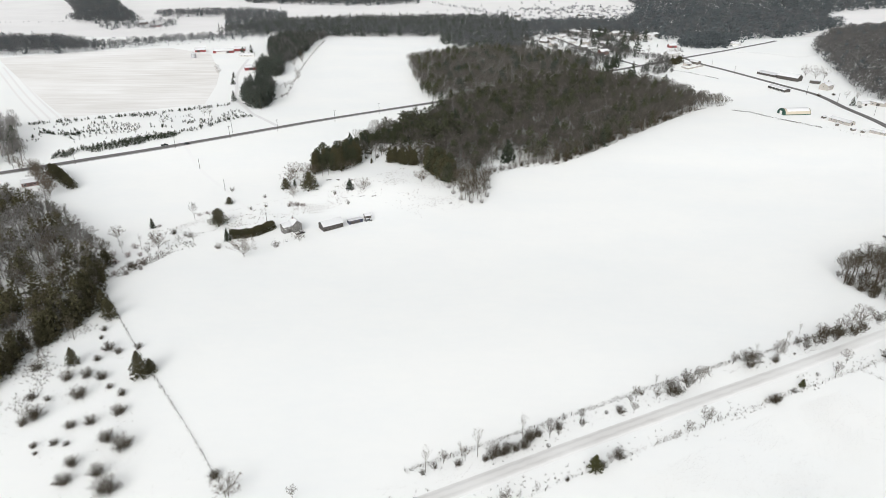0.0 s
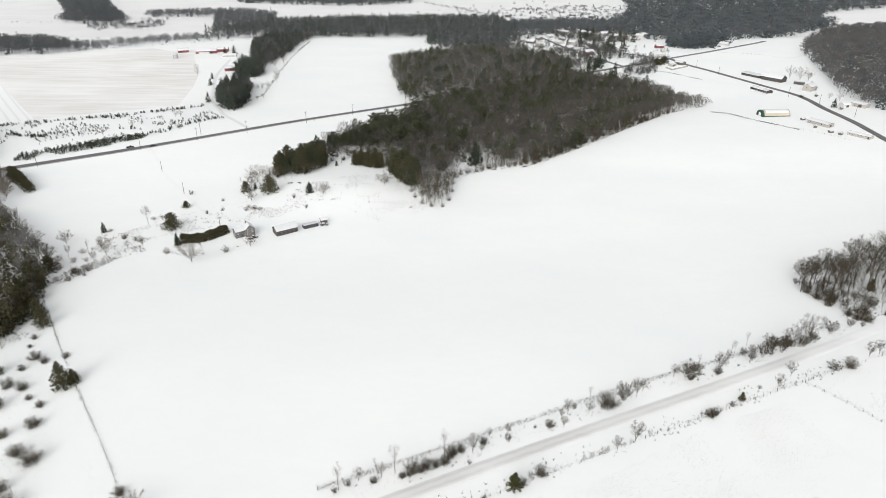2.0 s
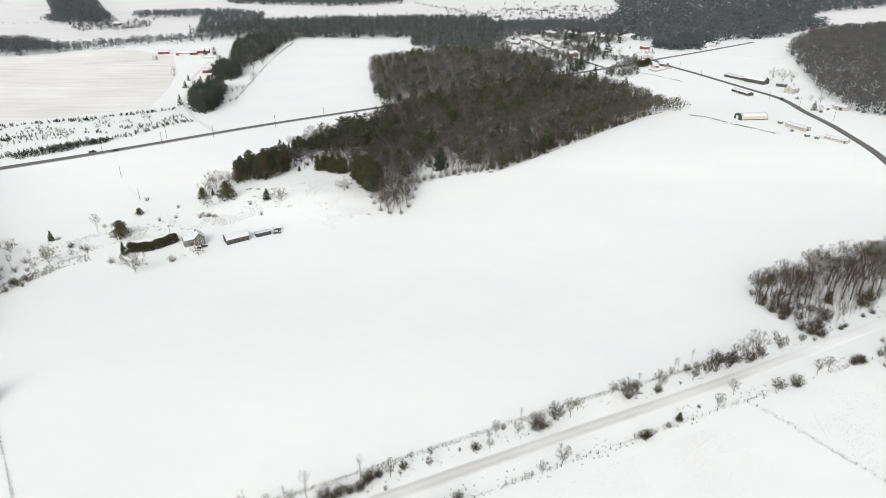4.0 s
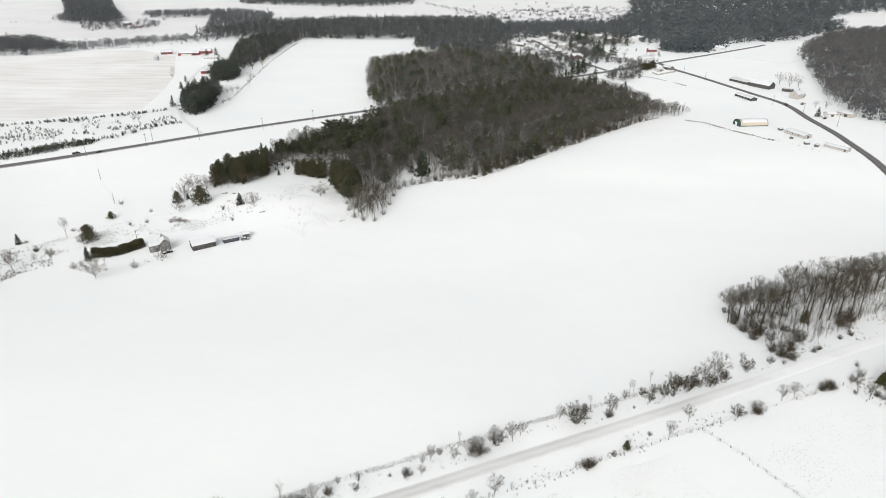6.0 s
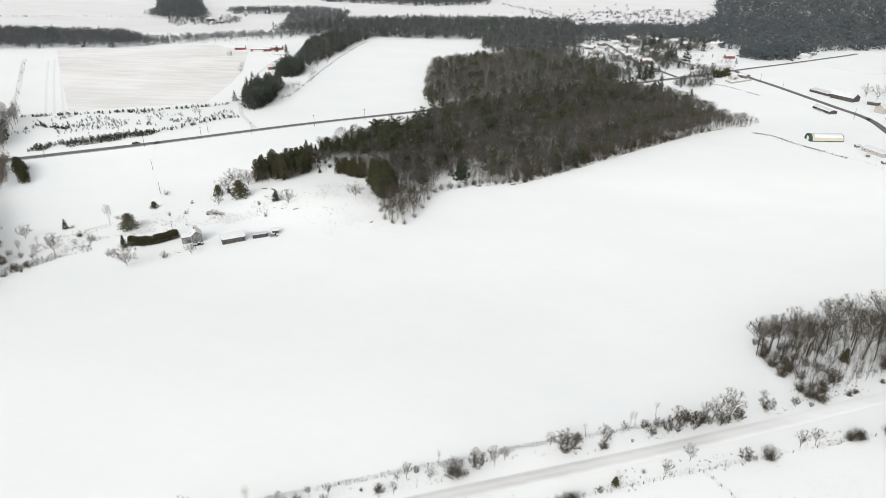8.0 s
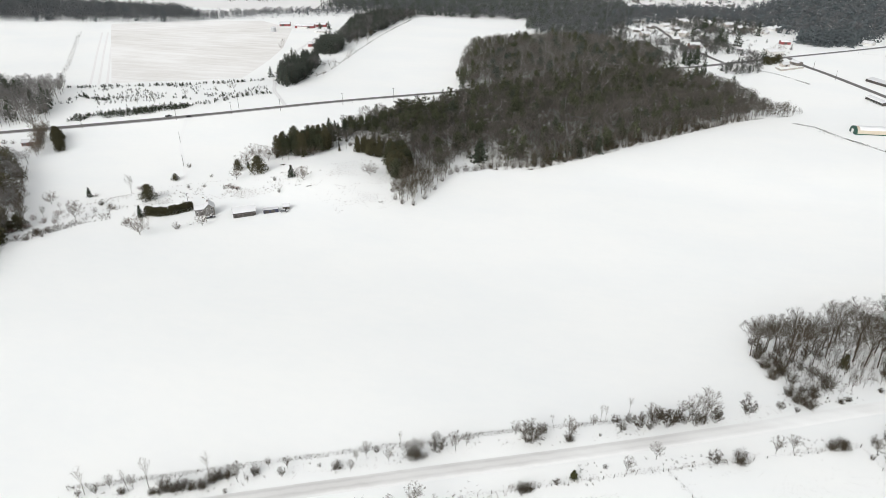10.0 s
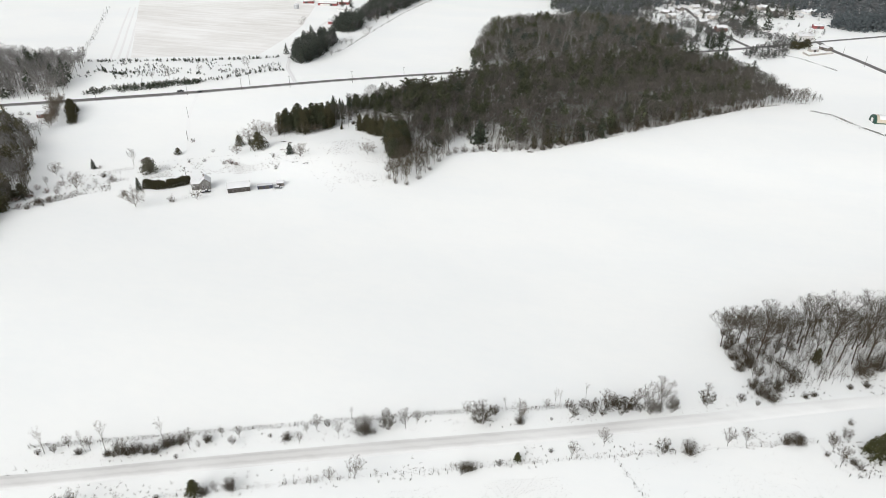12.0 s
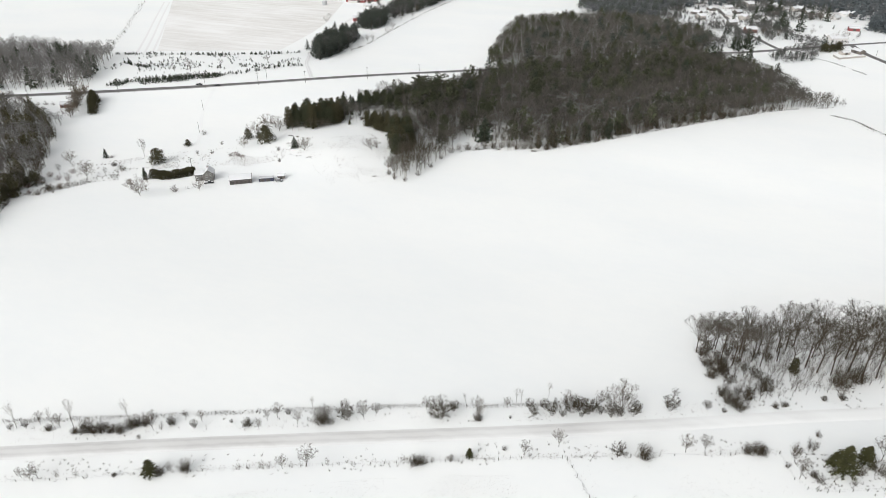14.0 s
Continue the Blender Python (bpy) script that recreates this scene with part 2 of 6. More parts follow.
def inside(x, y, poly):
    hit = False
    for (x0, y0), (x1, y1) in zip(poly, poly[1:] + poly[:1]):
        if (y0 > y) != (y1 > y) and x < (x1 - x0) * (y - y0) / (y1 - y0) + x0:
            hit = not hit
    return hit


def scatter(poly, spacing, rng, keep_out=()):
    """Uneven points inside an outline."""
    xs, ys = [p[0] for p in poly], [p[1] for p in poly]
    pts = []
    y = min(ys)
    while y < max(ys):
        x = min(xs)
        while x < max(xs):
            px, py = x + rng.uniform(-0.5, 0.5) * spacing, y + rng.uniform(-0.5, 0.5) * spacing
            if inside(px, py, poly) and not any(inside(px, py, k) for k in keep_out):
                pts.append((px, py))
            x += spacing
        y += spacing
    return pts


# ---- ground, fields, roads ----
def ground_sheet():
    """One sheet of snow out to the horizon, fine near the fields and coarse far off."""
    xs = list(np.concatenate([np.linspace(-6000, -900, 18)[:-1], np.arange(-900, -260, 16), np.arange(-260, 340, 6), np.arange(340, 900, 16), np.linspace(900, 6000, 18)]))
    ys = list(np.concatenate([np.linspace(-3000, -40, 12)[:-1], np.arange(-40, 520, 6), np.arange(520, 1500, 14), np.linspace(1500, 7000, 22)]))
    verts = []
    for y in ys:
        for x in xs:
            rough = 0.18 * noise.noise((x * 0.04, y * 0.04, 0)) if -100 < y < 900 and abs(x) < 600 else 0
            verts.append((x, y, ground_z(x, y) + min(0.0, rough)))
    w = len(xs)
    faces = [(j * w + i, j * w + i + 1, (j + 1) * w + i + 1, (j + 1) * w + i) for j in range(len(ys) - 1) for i in range(w - 1)]
    me = bpy.data.meshes.new("ground")
    me.from_pydata(verts, [], faces)
    me.shade_smooth()
    me.materials.append(SNOW)
    return tagged(new("ground", me), "snow-covered farmland, gently rolling and smooth", "ground", kind="structure")


def ribbon(name, points, width, lift, mat, label, category, strips=5, crown=0.06):
    """A road laid on the ground: a strip with a slight crown."""
    line = along(points, 5.0)
    verts, faces, uv = [], [], []
    for p, d in line:
        side = Vector((d.y, -d.x, 0))
        for s in range(strips):
            u = s / (strips - 1)
            q = p + side * ((u - 0.5) * width)
            hump = crown * (1 - (2 * u - 1) ** 2)
            verts.append((q.x, q.y, ground_z(q.x, q.y) + lift * (0.15 if s in (0, strips - 1) else 1) + hump))
            uv.append(u)
    for i in range(len(line) - 1):
        for s in range(strips - 1):
            a = i * strips + s
            faces.append((a, a + strips, a + strips + 1, a + 1))
    me = bpy.data.meshes.new(name)
    me.from_pydata(verts, [], faces)
    layer = me.uv_layers.new(name="across")
    for lp in me.loops:
        layer.data[lp.index].uv = (uv[lp.vertex_index], 0)
    me.shade_smooth()
    me.materials.append(mat)
    return tagged(new(name, me), label, category, kind="structure")


def field_patch(name, poly, lift, mat, label, cell=12.0):
    """A sheet of ground cover on the snow inside an outline."""
    xs, ys = [p[0] for p in poly], [p[1] for p in poly]
    bm = bmesh.new()
    bm.faces.new([bm.verts.new((x, y, 0)) for x, y in poly])
    for axis, lo, hi in ((0, min(xs), max(xs)), (1, min(ys), max(ys))):
        c = lo + cell
        while c < hi:
            co, no = [0, 0, 0], [0, 0, 0]
            co[axis], no[axis] = c, 1
            bmesh.ops.bisect_plane(bm, geom=bm.verts[:] + bm.edges[:] + bm.faces[:], plane_co=co, plane_no=no)
            c += cell
    for v in bm.verts:
        v.co.z = ground_z(v.co.x, v.co.y) + lift
    me = bpy.data.meshes.new(name)
    bm.to_mesh(me)
    bm.free()
    me.materials.append(mat)
    return tagged(new(name, me), label, "field", kind="structure")


HIGHWAY = [(-900, 105), (-560, 305), (-351, 427), (-280, 467), (-215, 504), (-150, 551), (-46, 630), (41, 694), (165, 793), (215, 825), (265, 862), (327, 909)]
SIDE_ROAD = [(340, 330), (378, 470), (389, 562), (393, 628), (397, 688), (380, 742), (352, 824), (335, 868), (327, 909)]
FAR_ROAD = [(327, 909), (408, 971), (500, 1049), (530, 1078)]
LANE_LINE = [(-420, -52), (-200, 52), (-60, 117), (1, 145), (45, 166), (97, 190), (143, 211), (194, 236), (257, 268), (420, 345)]
ground_sheet()
ribbon("road", HIGHWAY, 8.5, 0.22, ASPHALT, "grey salted two-lane asphalt highway between snowy verges", "road")
ribbon("road", SIDE_ROAD, 7.5, 0.24, ASPHALT, "wet grey asphalt country road lined with snow", "road")
ribbon("road", FAR_ROAD, 7.0, 0.26, ASPHALT, "narrow grey asphalt road beyond the junction", "road")
ribbon("street", [(251, 857), (240, 882), (232, 904), (218, 934), (206, 985), (197, 1040), (188, 1095), (178, 1140), (150, 1200)], 6.0, 0.24, ASPHALT, "snowy grey village street leaving the highway", "road")
ribbon("lane", LANE_LINE, 5.8, 0.12, DRIFTED_LANE, "snow-packed farm lane with faint grey wheel tracks", "lane", 7)
ribbon("driveway", [(-141, 555), (-161, 582), (-180, 608), (-195, 637), (-214, 675), (-228, 725), (-248, 800), (-262, 900)], 4.2, 0.12, LANE, "snowy farm drive leading up to red barns", "driveway")
ribbon("track", [(-205, 502), (-178, 454), (-147, 412), (-120, 375), (-98, 350)], 3.2, 0.06, TRACK, "faint snowed-over track across the field to a farmhouse", "track", 5, 0.0)
field_patch("stubble_field", [(-348, 590), (-239, 650), (-255, 740), (-272, 806), (-325, 940), (-406, 1000), (-512, 961), (-604, 908), (-552, 842)], 0.1, STUBBLE, "harvested field with straw stubble showing through thin snow")
for off in (9.0, 16.0, 23.0, 30.0):
    ribbon("track", [(-372 + off, 575 + off * 0.45), (-470 + off, 700 + off * 0.45), (-575 + off, 838 + off * 0.45)], 2.6, 0.08, TRAMLINE, "faint tramline along the edge of the stubble field", "track", 3, 0.0)
# sheet over the far ground whose greyer colour stands for haze
field_patch("far_fields", [(-2600, 1125), (2600, 1125), (2600, 4800), (-2600, 4800)], 0.3, HAZED_SNOW, "distant snowy farm fields with haze greyed into their colour", 60.0)


# ---- trees and shrubs ----
def rand_dir(rng, lo, hi):
    """A direction with an elevation between lo and hi degrees."""
    a, e = rng.uniform(0, math.tau), radians(rng.uniform(lo, hi))
    return Vector((math.cos(a) * math.cos(e), math.sin(a) * math.cos(e), math.sin(e)))


def branching(seed, h, fork, leaders, wide, subs, twigs, fine, w, stem=0.013, low=10, rise=0.14, fan=0.55, sides=5):
    """A leafless tree grown in four orders: a trunk that forks into rising leaders, branches, twigs and fine twigs, all within a domed crown. Gives trunk and crown."""
    rng = random.Random(seed)
    trunk, crown = Geo(), Geo()
    r = h * stem
    top = Vector((rng.uniform(-1, 1) * 0.02 * h, rng.uniform(-1, 1) * 0.02 * h, h * fork))
    foot = Vector((0, 0, -0.3))
    trunk.tube(foot, top, r * 1.15, r * 0.85, sides)
    floor = h * fork * 0.85
    mid, rz = (floor + h) / 2, (h - floor) / 2

    def held(o, p):
        """Shorten a twig from o that would grow out of the crown's dome."""
        k = math.sqrt((p.x ** 2 + p.y ** 2) / (wide * h) ** 2 + ((p.z - mid) / rz) ** 2)
        return p if k < 1 else o.lerp(p, max(0.35, 1 - (k - 1) * 4))

    def across(d):
        v = d.cross(rand_dir(rng, -60, 60))
        return v.normalized() if v.length > 1e-3 else d.orthogonal().normalized()

    for i in range(leaders):
        a = i * 2.4 + rng.uniform(-0.4, 0.4)
        e = radians(80 - (80 - low) * ((i + rng.random()) / leaders) ** 0.8)
        k = rng.uniform(0.7, 0.92)
        end = Vector((math.cos(a) * math.cos(e) * wide * h * k, math.sin(a) * math.cos(e) * wide * h * k, mid + math.sin(e) * rz * k))
        p0 = foot.lerp(top, rng.uniform(0.8, 1.0)) if fork > 0.08 else Vector((math.cos(a) * 0.05 * h, math.sin(a) * 0.05 * h, -0.2))
        c = p0.lerp(end, 0.45) + Vector((0, 0, rise * h * math.cos(e)))
        curve = [p0 * (1 - t) ** 2 + c * (2 * t * (1 - t)) + end * t * t for t in (0, 0.34, 0.68, 1)]
        for j in range(3):
            trunk.tube(curve[j], curve[j + 1], r * (0.38 - 0.115 * j), r * (0.265 - 0.115 * j), 3)
        for j in range(subs):
            t = 0.15 + 0.85 * (j + rng.random()) / subs
            q = p0 * (1 - t) ** 2 + c * (2 * t * (1 - t)) + end * t * t
            run = ((c - p0) * (1 - t) + (end - c) * t).normalized()
            d = (run * 0.9 + rand_dir(rng, -25, 60) * fan).normalized()
            q2 = held(q, q + d * h * rng.uniform(0.17, 0.36) * (1.15 - 0.6 * t))
            if sides > 3:
                trunk.tube(q, q2, r * 0.12, r * 0.03, 3)
            else:
                trunk.sliver(q, q2, r * 0.3, across(d))
            for m in range(twigs):
                o = q.lerp(q2, rng.uniform(0.1, 1.0))
                d2 = (d * 0.9 + rand_dir(rng, -30, 70) * fan).normalized()
                o2 = held(o, o + d2 * h * rng.uniform(0.07, 0.16))
                crown.sliver(o, o2, w * 1.3, across(d2))
                for n in range(fine):
                    u = o.lerp(o2, rng.uniform(0.15, 1.0))
                    d3 = (d2 * 0.7 + rand_dir(rng, -50, 70) * 0.85).normalized()
                    crown.sliver(u, held(u, u + d3 * h * rng.uniform(0.05, 0.12)), w * rng.uniform(0.7, 1.3), across(d3))
    return trunk, crown


def shrub(seed, h, wide, stems, twigs, w, hollow=0.35):
    """A leafless bush: many stems from one stool, and a rounded mass of fine twigs."""
    rng = random.Random(seed)
    stem, crown = Geo(), Geo()
    tips = []
    for k in range(stems):
        a, o = k * 2.4 + rng.uniform(-0.3, 0.3), math.sqrt(rng.random())
        e = math.acos(o * 0.95)
        d = Vector((math.cos(a) * math.cos(e) * wide * h, math.sin(a) * math.cos(e) * wide * h, math.sin(e) * h)) * rng.uniform(0.7, 0.95)
        base = Vector((math.cos(a) * o * 0.18 * h, math.sin(a) * o * 0.18 * h, -0.1))
        stem.tube(base, base.lerp(d, 0.55) + Vector((0, 0, 0.06 * h)), 0.05, 0.03, 3)
        stem.tube(base.lerp(d, 0.55) + Vector((0, 0, 0.06 * h)), d, 0.03, 0.012, 3)
        tips.append((base, d))
    for i in range(twigs):
        b, d = rng.choice(tips)
        p = b.lerp(d, rng.uniform(hollow, 1.0)) + rand_dir(rng, -30, 60) * 0.1 * h
        dd = (p.normalized() * 0.5 + rand_dir(rng, -30, 60)).normalized()
        side = dd.cross(rand_dir(rng, -60, 60))
        crown.sliver(p, p + dd * h * rng.uniform(0.08, 0.19), w * rng.uniform(0.7, 1.3), side.normalized() if side.length > 1e-3 else dd.orthogonal().normalized())
    return stem, crown


def fir(seed, h, r, branches, per, size, low=0.05, power=0.7, lift=0.1, egg=False):
    """A full evergreen: boughs set spirally round a trunk, each clothed in small sprays."""
    rng = random.Random(seed)
    trunk, crown = Geo(), Geo()
    trunk.tube((0, 0, -0.3), (0, 0, h * 0.55), h * 0.017, h * 0.01, 5)
    trunk.tube((0, 0, h * 0.55), (0, 0, h * 0.98), h * 0.01, 0.01, 5)
    for k in range(branches):
        t = low + (0.99 - low) * ((k + rng.random()) / branches) ** 1.1
        a = k * 2.4 + rng.uniform(-0.3, 0.3)
        n = r * ((1 - t) ** power if not egg else math.sqrt(max(0.04, 1 - ((t - 0.34) / 0.67) ** 2))) * rng.uniform(0.72, 1.1) + 0.03 * r
        n *= 1 + 0.25 * noise.noise((math.cos(a) * 1.5 + seed, math.sin(a) * 1.5, t * 4))
        out = Vector((math.cos(a), math.sin(a), lift + 0.5 * (t - 0.4)))
        root = Vector((0, 0, h * t))
        trunk.sliver(root, root + out * n * 0.8, h * 0.008, Vector((-out.y, out.x, 0)))
        for i in range(per):
            u = rng.random() ** 0.6
            c = root + out * n * u + Vector((0, 0, -0.12 * n * u * u))
            small = 0.35 + 0.65 * min(1.0, n / (0.6 * r))
            c += rand_dir(rng, -70, 70) * size * h * (0.3 + 0.9 * u) * small
            q = (out * 0.8 + rand_dir(rng, -60, 60)).normalized()
            side = q.cross(rand_dir(rng, -70, 70))
            m = size * h * rng.uniform(0.6, 1.3) * small
            crown.frond(c - q * m * 0.5, c + q * m, m * 0.46, side.normalized() if side.length > 1e-3 else q.orthogonal().normalized())
    return trunk, crown


def wood_tree(seed, h, wide, low, twigs, w, limbs=4):
    """A leafless tree for the inside of a wood: trunk, a few limbs, a rounded cloud of twigs."""
    rng = random.Random(seed)
    trunk, crown = Geo(), Geo()
    bend = Vector((rng.uniform(-0.3, 0.3), rng.uniform(-0.3, 0.3), h * 0.4))
    trunk.tube((0, 0, -0.3), bend, h * 0.012, h * 0.009, 3)
    trunk.tube(bend, (bend.x * 1.5, bend.y * 1.5, h * 0.8), h * 0.009, h * 0.003, 3)
    mid, rz = h * (1 + low) / 2, h * (1 - low) / 2
    for i in range(limbs):
        a = i * 1.57 + rng.uniform(-0.4, 0.4)
        trunk.tube(bend * rng.uniform(0.7, 1.3), (math.cos(a) * wide * h * 0.7, math.sin(a) * wide * h * 0.7, h * rng.uniform(0.6, 0.88)), h * 0.005, h * 0.002, 3)
    for i in range(twigs):
        e = math.asin(rng.uniform(-0.45, 1.0))
        a = rng.uniform(0, math.tau)
        k = rng.uniform(0.45, 1.0) ** 0.6 * (1 + 0.22 * noise.noise((math.cos(a) * 1.6 + seed, math.sin(a) * 1.6, e * 2)))
        p = Vector((math.cos(a) * math.cos(e) * wide * h * k, math.sin(a) * math.cos(e) * wide * h * k, mid + math.sin(e) * rz * k * 0.92))
        q = (Vector((p.x, p.y, (p.z - h * 0.2) * 0.9)).normalized() + rand_dir(rng, -30, 60) * 0.55).normalized()
        side = q.cross(rand_dir(rng, -60, 60))
        n = h * rng.uniform(0.06, 0.13)
        crown.sliver(p - q * n * 0.5, p + q * n * 0.5, w * rng.uniform(0.7, 1.3), side.normalized() if side.length > 1e-3 else q.orthogonal().normalized())
    return trunk, crown


def pine(seed, h, r):
    """A white pine: a bare lower trunk and uneven level plumes of needles."""
    rng = random.Random(seed)
    trunk, crown = Geo(), Geo()
    trunk.tube((0, 0, -0.3), (0, 0, h * 0.6), h * 0.017, h * 0.01, 5)
    trunk.tube((0, 0, h * 0.6), (rng.uniform(-0.4, 0.4), 0, h * 0.97), h * 0.01, 0.02, 5)
    for k in range(26):
        t = 0.16 + 0.82 * (k + rng.random()) / 26
        a = k * 2.4 + rng.uniform(-0.4, 0.4)
        n = r * (0.45 + 0.6 * math.sin(math.pi * min(1, 1.25 - t))) * rng.uniform(0.6, 1.15)
        out = Vector((math.cos(a), math.sin(a), 0.25))
        root = Vector((0, 0, h * t))
        tip = root + out * n
        trunk.tube(root, tip, 0.07, 0.02, 3)
        for i in range(34):
            c = root.lerp(tip, rng.uniform(0.25, 1.0)) + Vector((rng.uniform(-0.5, 0.5), rng.uniform(-0.5, 0.5), rng.uniform(-0.15, 0.35)))
            d = (out * 0.6 + rand_dir(rng, -15, 50)).normalized()
            side = d.cross(Vector((rng.uniform(-0.5, 0.5), rng.uniform(-0.5, 0.5), 1))).normalized()
            crown.frond(c - d * n * 0.08, c + d * n * 0.24, n * 0.06, side)
    return trunk, crown


def kit(name, pair, bark, foliage):
    """A tree built once, to be copied: its two meshes."""
    return pair[0].mesh(name + "_trunk", bark), pair[1].mesh(name + "_crown", foliage)


def plant_tree(name, meshes, x, y, turn, scale, label, category, group, lean=0.0):
    ob = thing(name, stand(x, y, turn, 0.05) @ pose(0, 0, 0, lean) @ Matrix.Diagonal((scale[0], scale[0], scale[1], 1)), label, category, group)
    part("trunk" if category == "tree" else "stem_clump", meshes[0], None, ob)
    part("crown", meshes[1], None, ob)
    return ob


TALL = [kit("tall", branching(s, 10, 0.4, 10, 0.44, 8, 6, 3, 0.022, 0.0112, 0, 0.14, 0.55), BARK, TWIG) for s in (1, 2, 3, 4)]
VASE = [kit("vase", branching(s, 10, 0.34, 5, 0.24, 4, 3, 3, 0.026, 0.008, 58, 0.08, 0.36), PALE_BARK, PALE_TWIG) for s in (5, 6, 7)]
SMALL_ROUND = [kit("small_round", branching(s, 10, 0.2, 8, 0.42, 7, 5, 4, 0.04, 0.011, 0, 0.1, 0.7), BARK, HEDGE_TWIG) for s in (201, 202, 203, 204)]
DENSE = [kit("dense", branching(s, 10, 0.06, 15, 0.5, 8, 6, 4, 0.056, 0.012, -35, 0.12, 0.8), BARK, SHRUB_TWIG) for s in (211, 212)]
UPRIGHT = [kit("upright", branching(s, 5, 0.03, 10, 0.42, 6, 6, 4, 0.043, 0.011, -5, 0.1, 0.65), BARK, SHRUB_TWIG) for s in (221, 222, 223)]
LOOSE_UPRIGHT = [kit("loose_upright", branching(s, 5, 0.03, 8, 0.36, 4, 4, 3, 0.026, 0.008, 20, 0.08, 0.5), BARK, PALE_TWIG) for s in (231, 232, 233)]
ROUND = [kit("round", branching(s, 10, 0.12, 12, 0.58, 7, 5, 4, 0.046, 0.012, -25, 0.1, 0.85), BARK, PALE_TWIG) for s in (8, 9, 10)]
LIGHT_ROUND = [kit("light_round", branching(s, 10, 0.14, 9, 0.5, 5, 3, 1, 0.11, 0.013, -15, 0.1, 0.7, 3), BARK, PALE_TWIG) for s in (241, 242, 243)]
EDGE = [kit("edge", branching(s, 10, 0.22, 5, 0.24, 7, 4, 2, 0.05, 0.01, 0), PALE_BARK, TWIG) for s in (61, 62, 63, 64)]
BUSH = [kit("bush", shrub(s, 5, 0.7, 30, 1900, 0.045, 0.1), BARK, SHRUB_TWIG) for s in (11, 12, 13, 14)]
DENSE_BUSH = [kit("dense_bush", branching(s, 5, 0.03, 14, 0.58, 6, 5, 4, 0.052, 0.012, -30, 0.14, 0.75), BARK, SHRUB_TWIG) for s in (251, 252)]
LOOSE_BUSH = [kit("loose_bush", shrub(s, 5, 0.6, 18, 620, 0.05, 0.12), BARK, HEDGE_TWIG) for s in (15, 16, 17)]
RED_BUSH = [kit("red_bush", shrub(s, 5, 0.7, 22, 520, 0.05), BARK, RED_TWIG) for s in (131, 132)]
SPRUCE = [kit("spruce", fir(s, 10, 2.9, 90, 10, 0.055, 0.03, 0.95), BARK, NEEDLE) for s in (18, 19, 20)]
CEDAR_TREE = [kit("cedar", fir(s, 10, 2.4, 80, 11, 0.055, 0.02, 0.6, 0.55), BARK, CEDAR) for s in (21, 22, 23)]
FAR_SPRUCE_TREE = [kit("far_spruce", fir(s, 10, 2.9, 44, 6, 0.085, 0.03, 0.95), BARK, NEEDLE) for s in (18, 19, 20)]
MEADOW_CEDAR = [kit("meadow_cedar", fir(s, 10, 3.6, 110, 18, 0.042, 0.02, 0.85, 0.3), BARK, CEDAR) for s in (121, 122)]
ROUND_CEDAR = [kit("round_cedar", fir(s, 10, 4.8, 120, 17, 0.05, 0.02, 0.62, 0.4), BARK, CEDAR) for s in (27, 28)]
BUSHY_PINE = [kit("bushy_pine", fir(s, 10, 4.4, 110, 34, 0.04, 0.02, 0.7, 0.35), BARK, OLIVE_PINE) for s in (29, 30)]
FULL_PINE = [kit("full_pine", fir(s, 10, 2.7, 66, 16, 0.05, 0.16, 0.5, 0.3), BARK, PINE) for s in (33, 34)]
PINE_TREE = [kit("pine", pine(s, 10, 3.0), BARK, PINE) for s in (24, 25, 26)]


def plant_row(rows, name, kits, label, category, group, unit, girth=1.0, lean=0.0):
    rng = random.Random(len(rows) + int(unit * 10))
    for x, y, h in rows:
        k = rng.choice(kits)
        s = h / unit
        plant_tree(name, k, x, y, rng.uniform(0, 360), (s * girth * rng.uniform(0.85, 1.15), s), label, category, group, rng.uniform(-lean, lean))


VASE_TREES = [(-5.5, 153.6, 12.2), (6.5, 157.9, 9.7), (11.3, 160.7, 12.5), (26.9, 168.7, 11.6), (79.1, 195.6, 6.9), (126.4, 217.1, 7.2), (141.6, 224.4, 8.6), (143.2, 225.0, 7.7), (151.2, 232.1, 7.2)]
HEDGE_UPRIGHT = [(-6.5, 152.3, 3.4), (-2.7, 154.7, 4.2), (34.8, 164.6, 2.4), (48.0, 174.9, 4.9), (57.8, 181.1, 2.5), (73.0, 191.3, 3.8), (123.1, 213.7, 5.4), (146.4, 224.3, 5.4), (148.6, 221.1, 5.8), (141.8, 217.0, 2.0), (151.0, 226.1, 5.4), (154.2, 223.9, 8.9), (157.6, 224.5, 4.4), (161.1, 229.8, 8.0), (163.3, 227.2, 9.7), (165.2, 229.0, 8.8), (169.1, 230.6, 4.4), (172.6, 231.0, 7.9), (179.2, 234.2, 7.0), (180.4, 236.8, 5.3), (159.6, 227.7, 8.4), (166.9, 230.7, 7.5), (174.7, 231.6, 6.6), (190.5, 241.3, 8.5), (202.1, 247.0, 5.2), (207.5, 247.1, 3.2)]
HEDGE_TREES = [(0.1, 157.6, 6.6), (7.2, 159.1, 7.0), (17.2, 161.8, 6.7), (36.2, 169.3, 10.1), (39.0, 170.0, 3.6), (42.0, 177.5, 4.5), (48.3, 178.2, 6.2), (67.8, 181.9, 5.9), (67.9, 186.5, 5.1), (70.3, 188.8, 7.6), (77.8, 189.0, 6.8), (97.2, 198.6, 9.5), (100.0, 201.6, 6.9), (114.5, 210.7, 7.2), (131.8, 212.3, 12.6), (139.4, 221.7, 5.9), (158.1, 228.6, 9.8), (168.0, 233.7, 8.9), (170.9, 233.4, 12.4), (175.9, 232.4, 18.0), (191.5, 248.8, 5.6)]
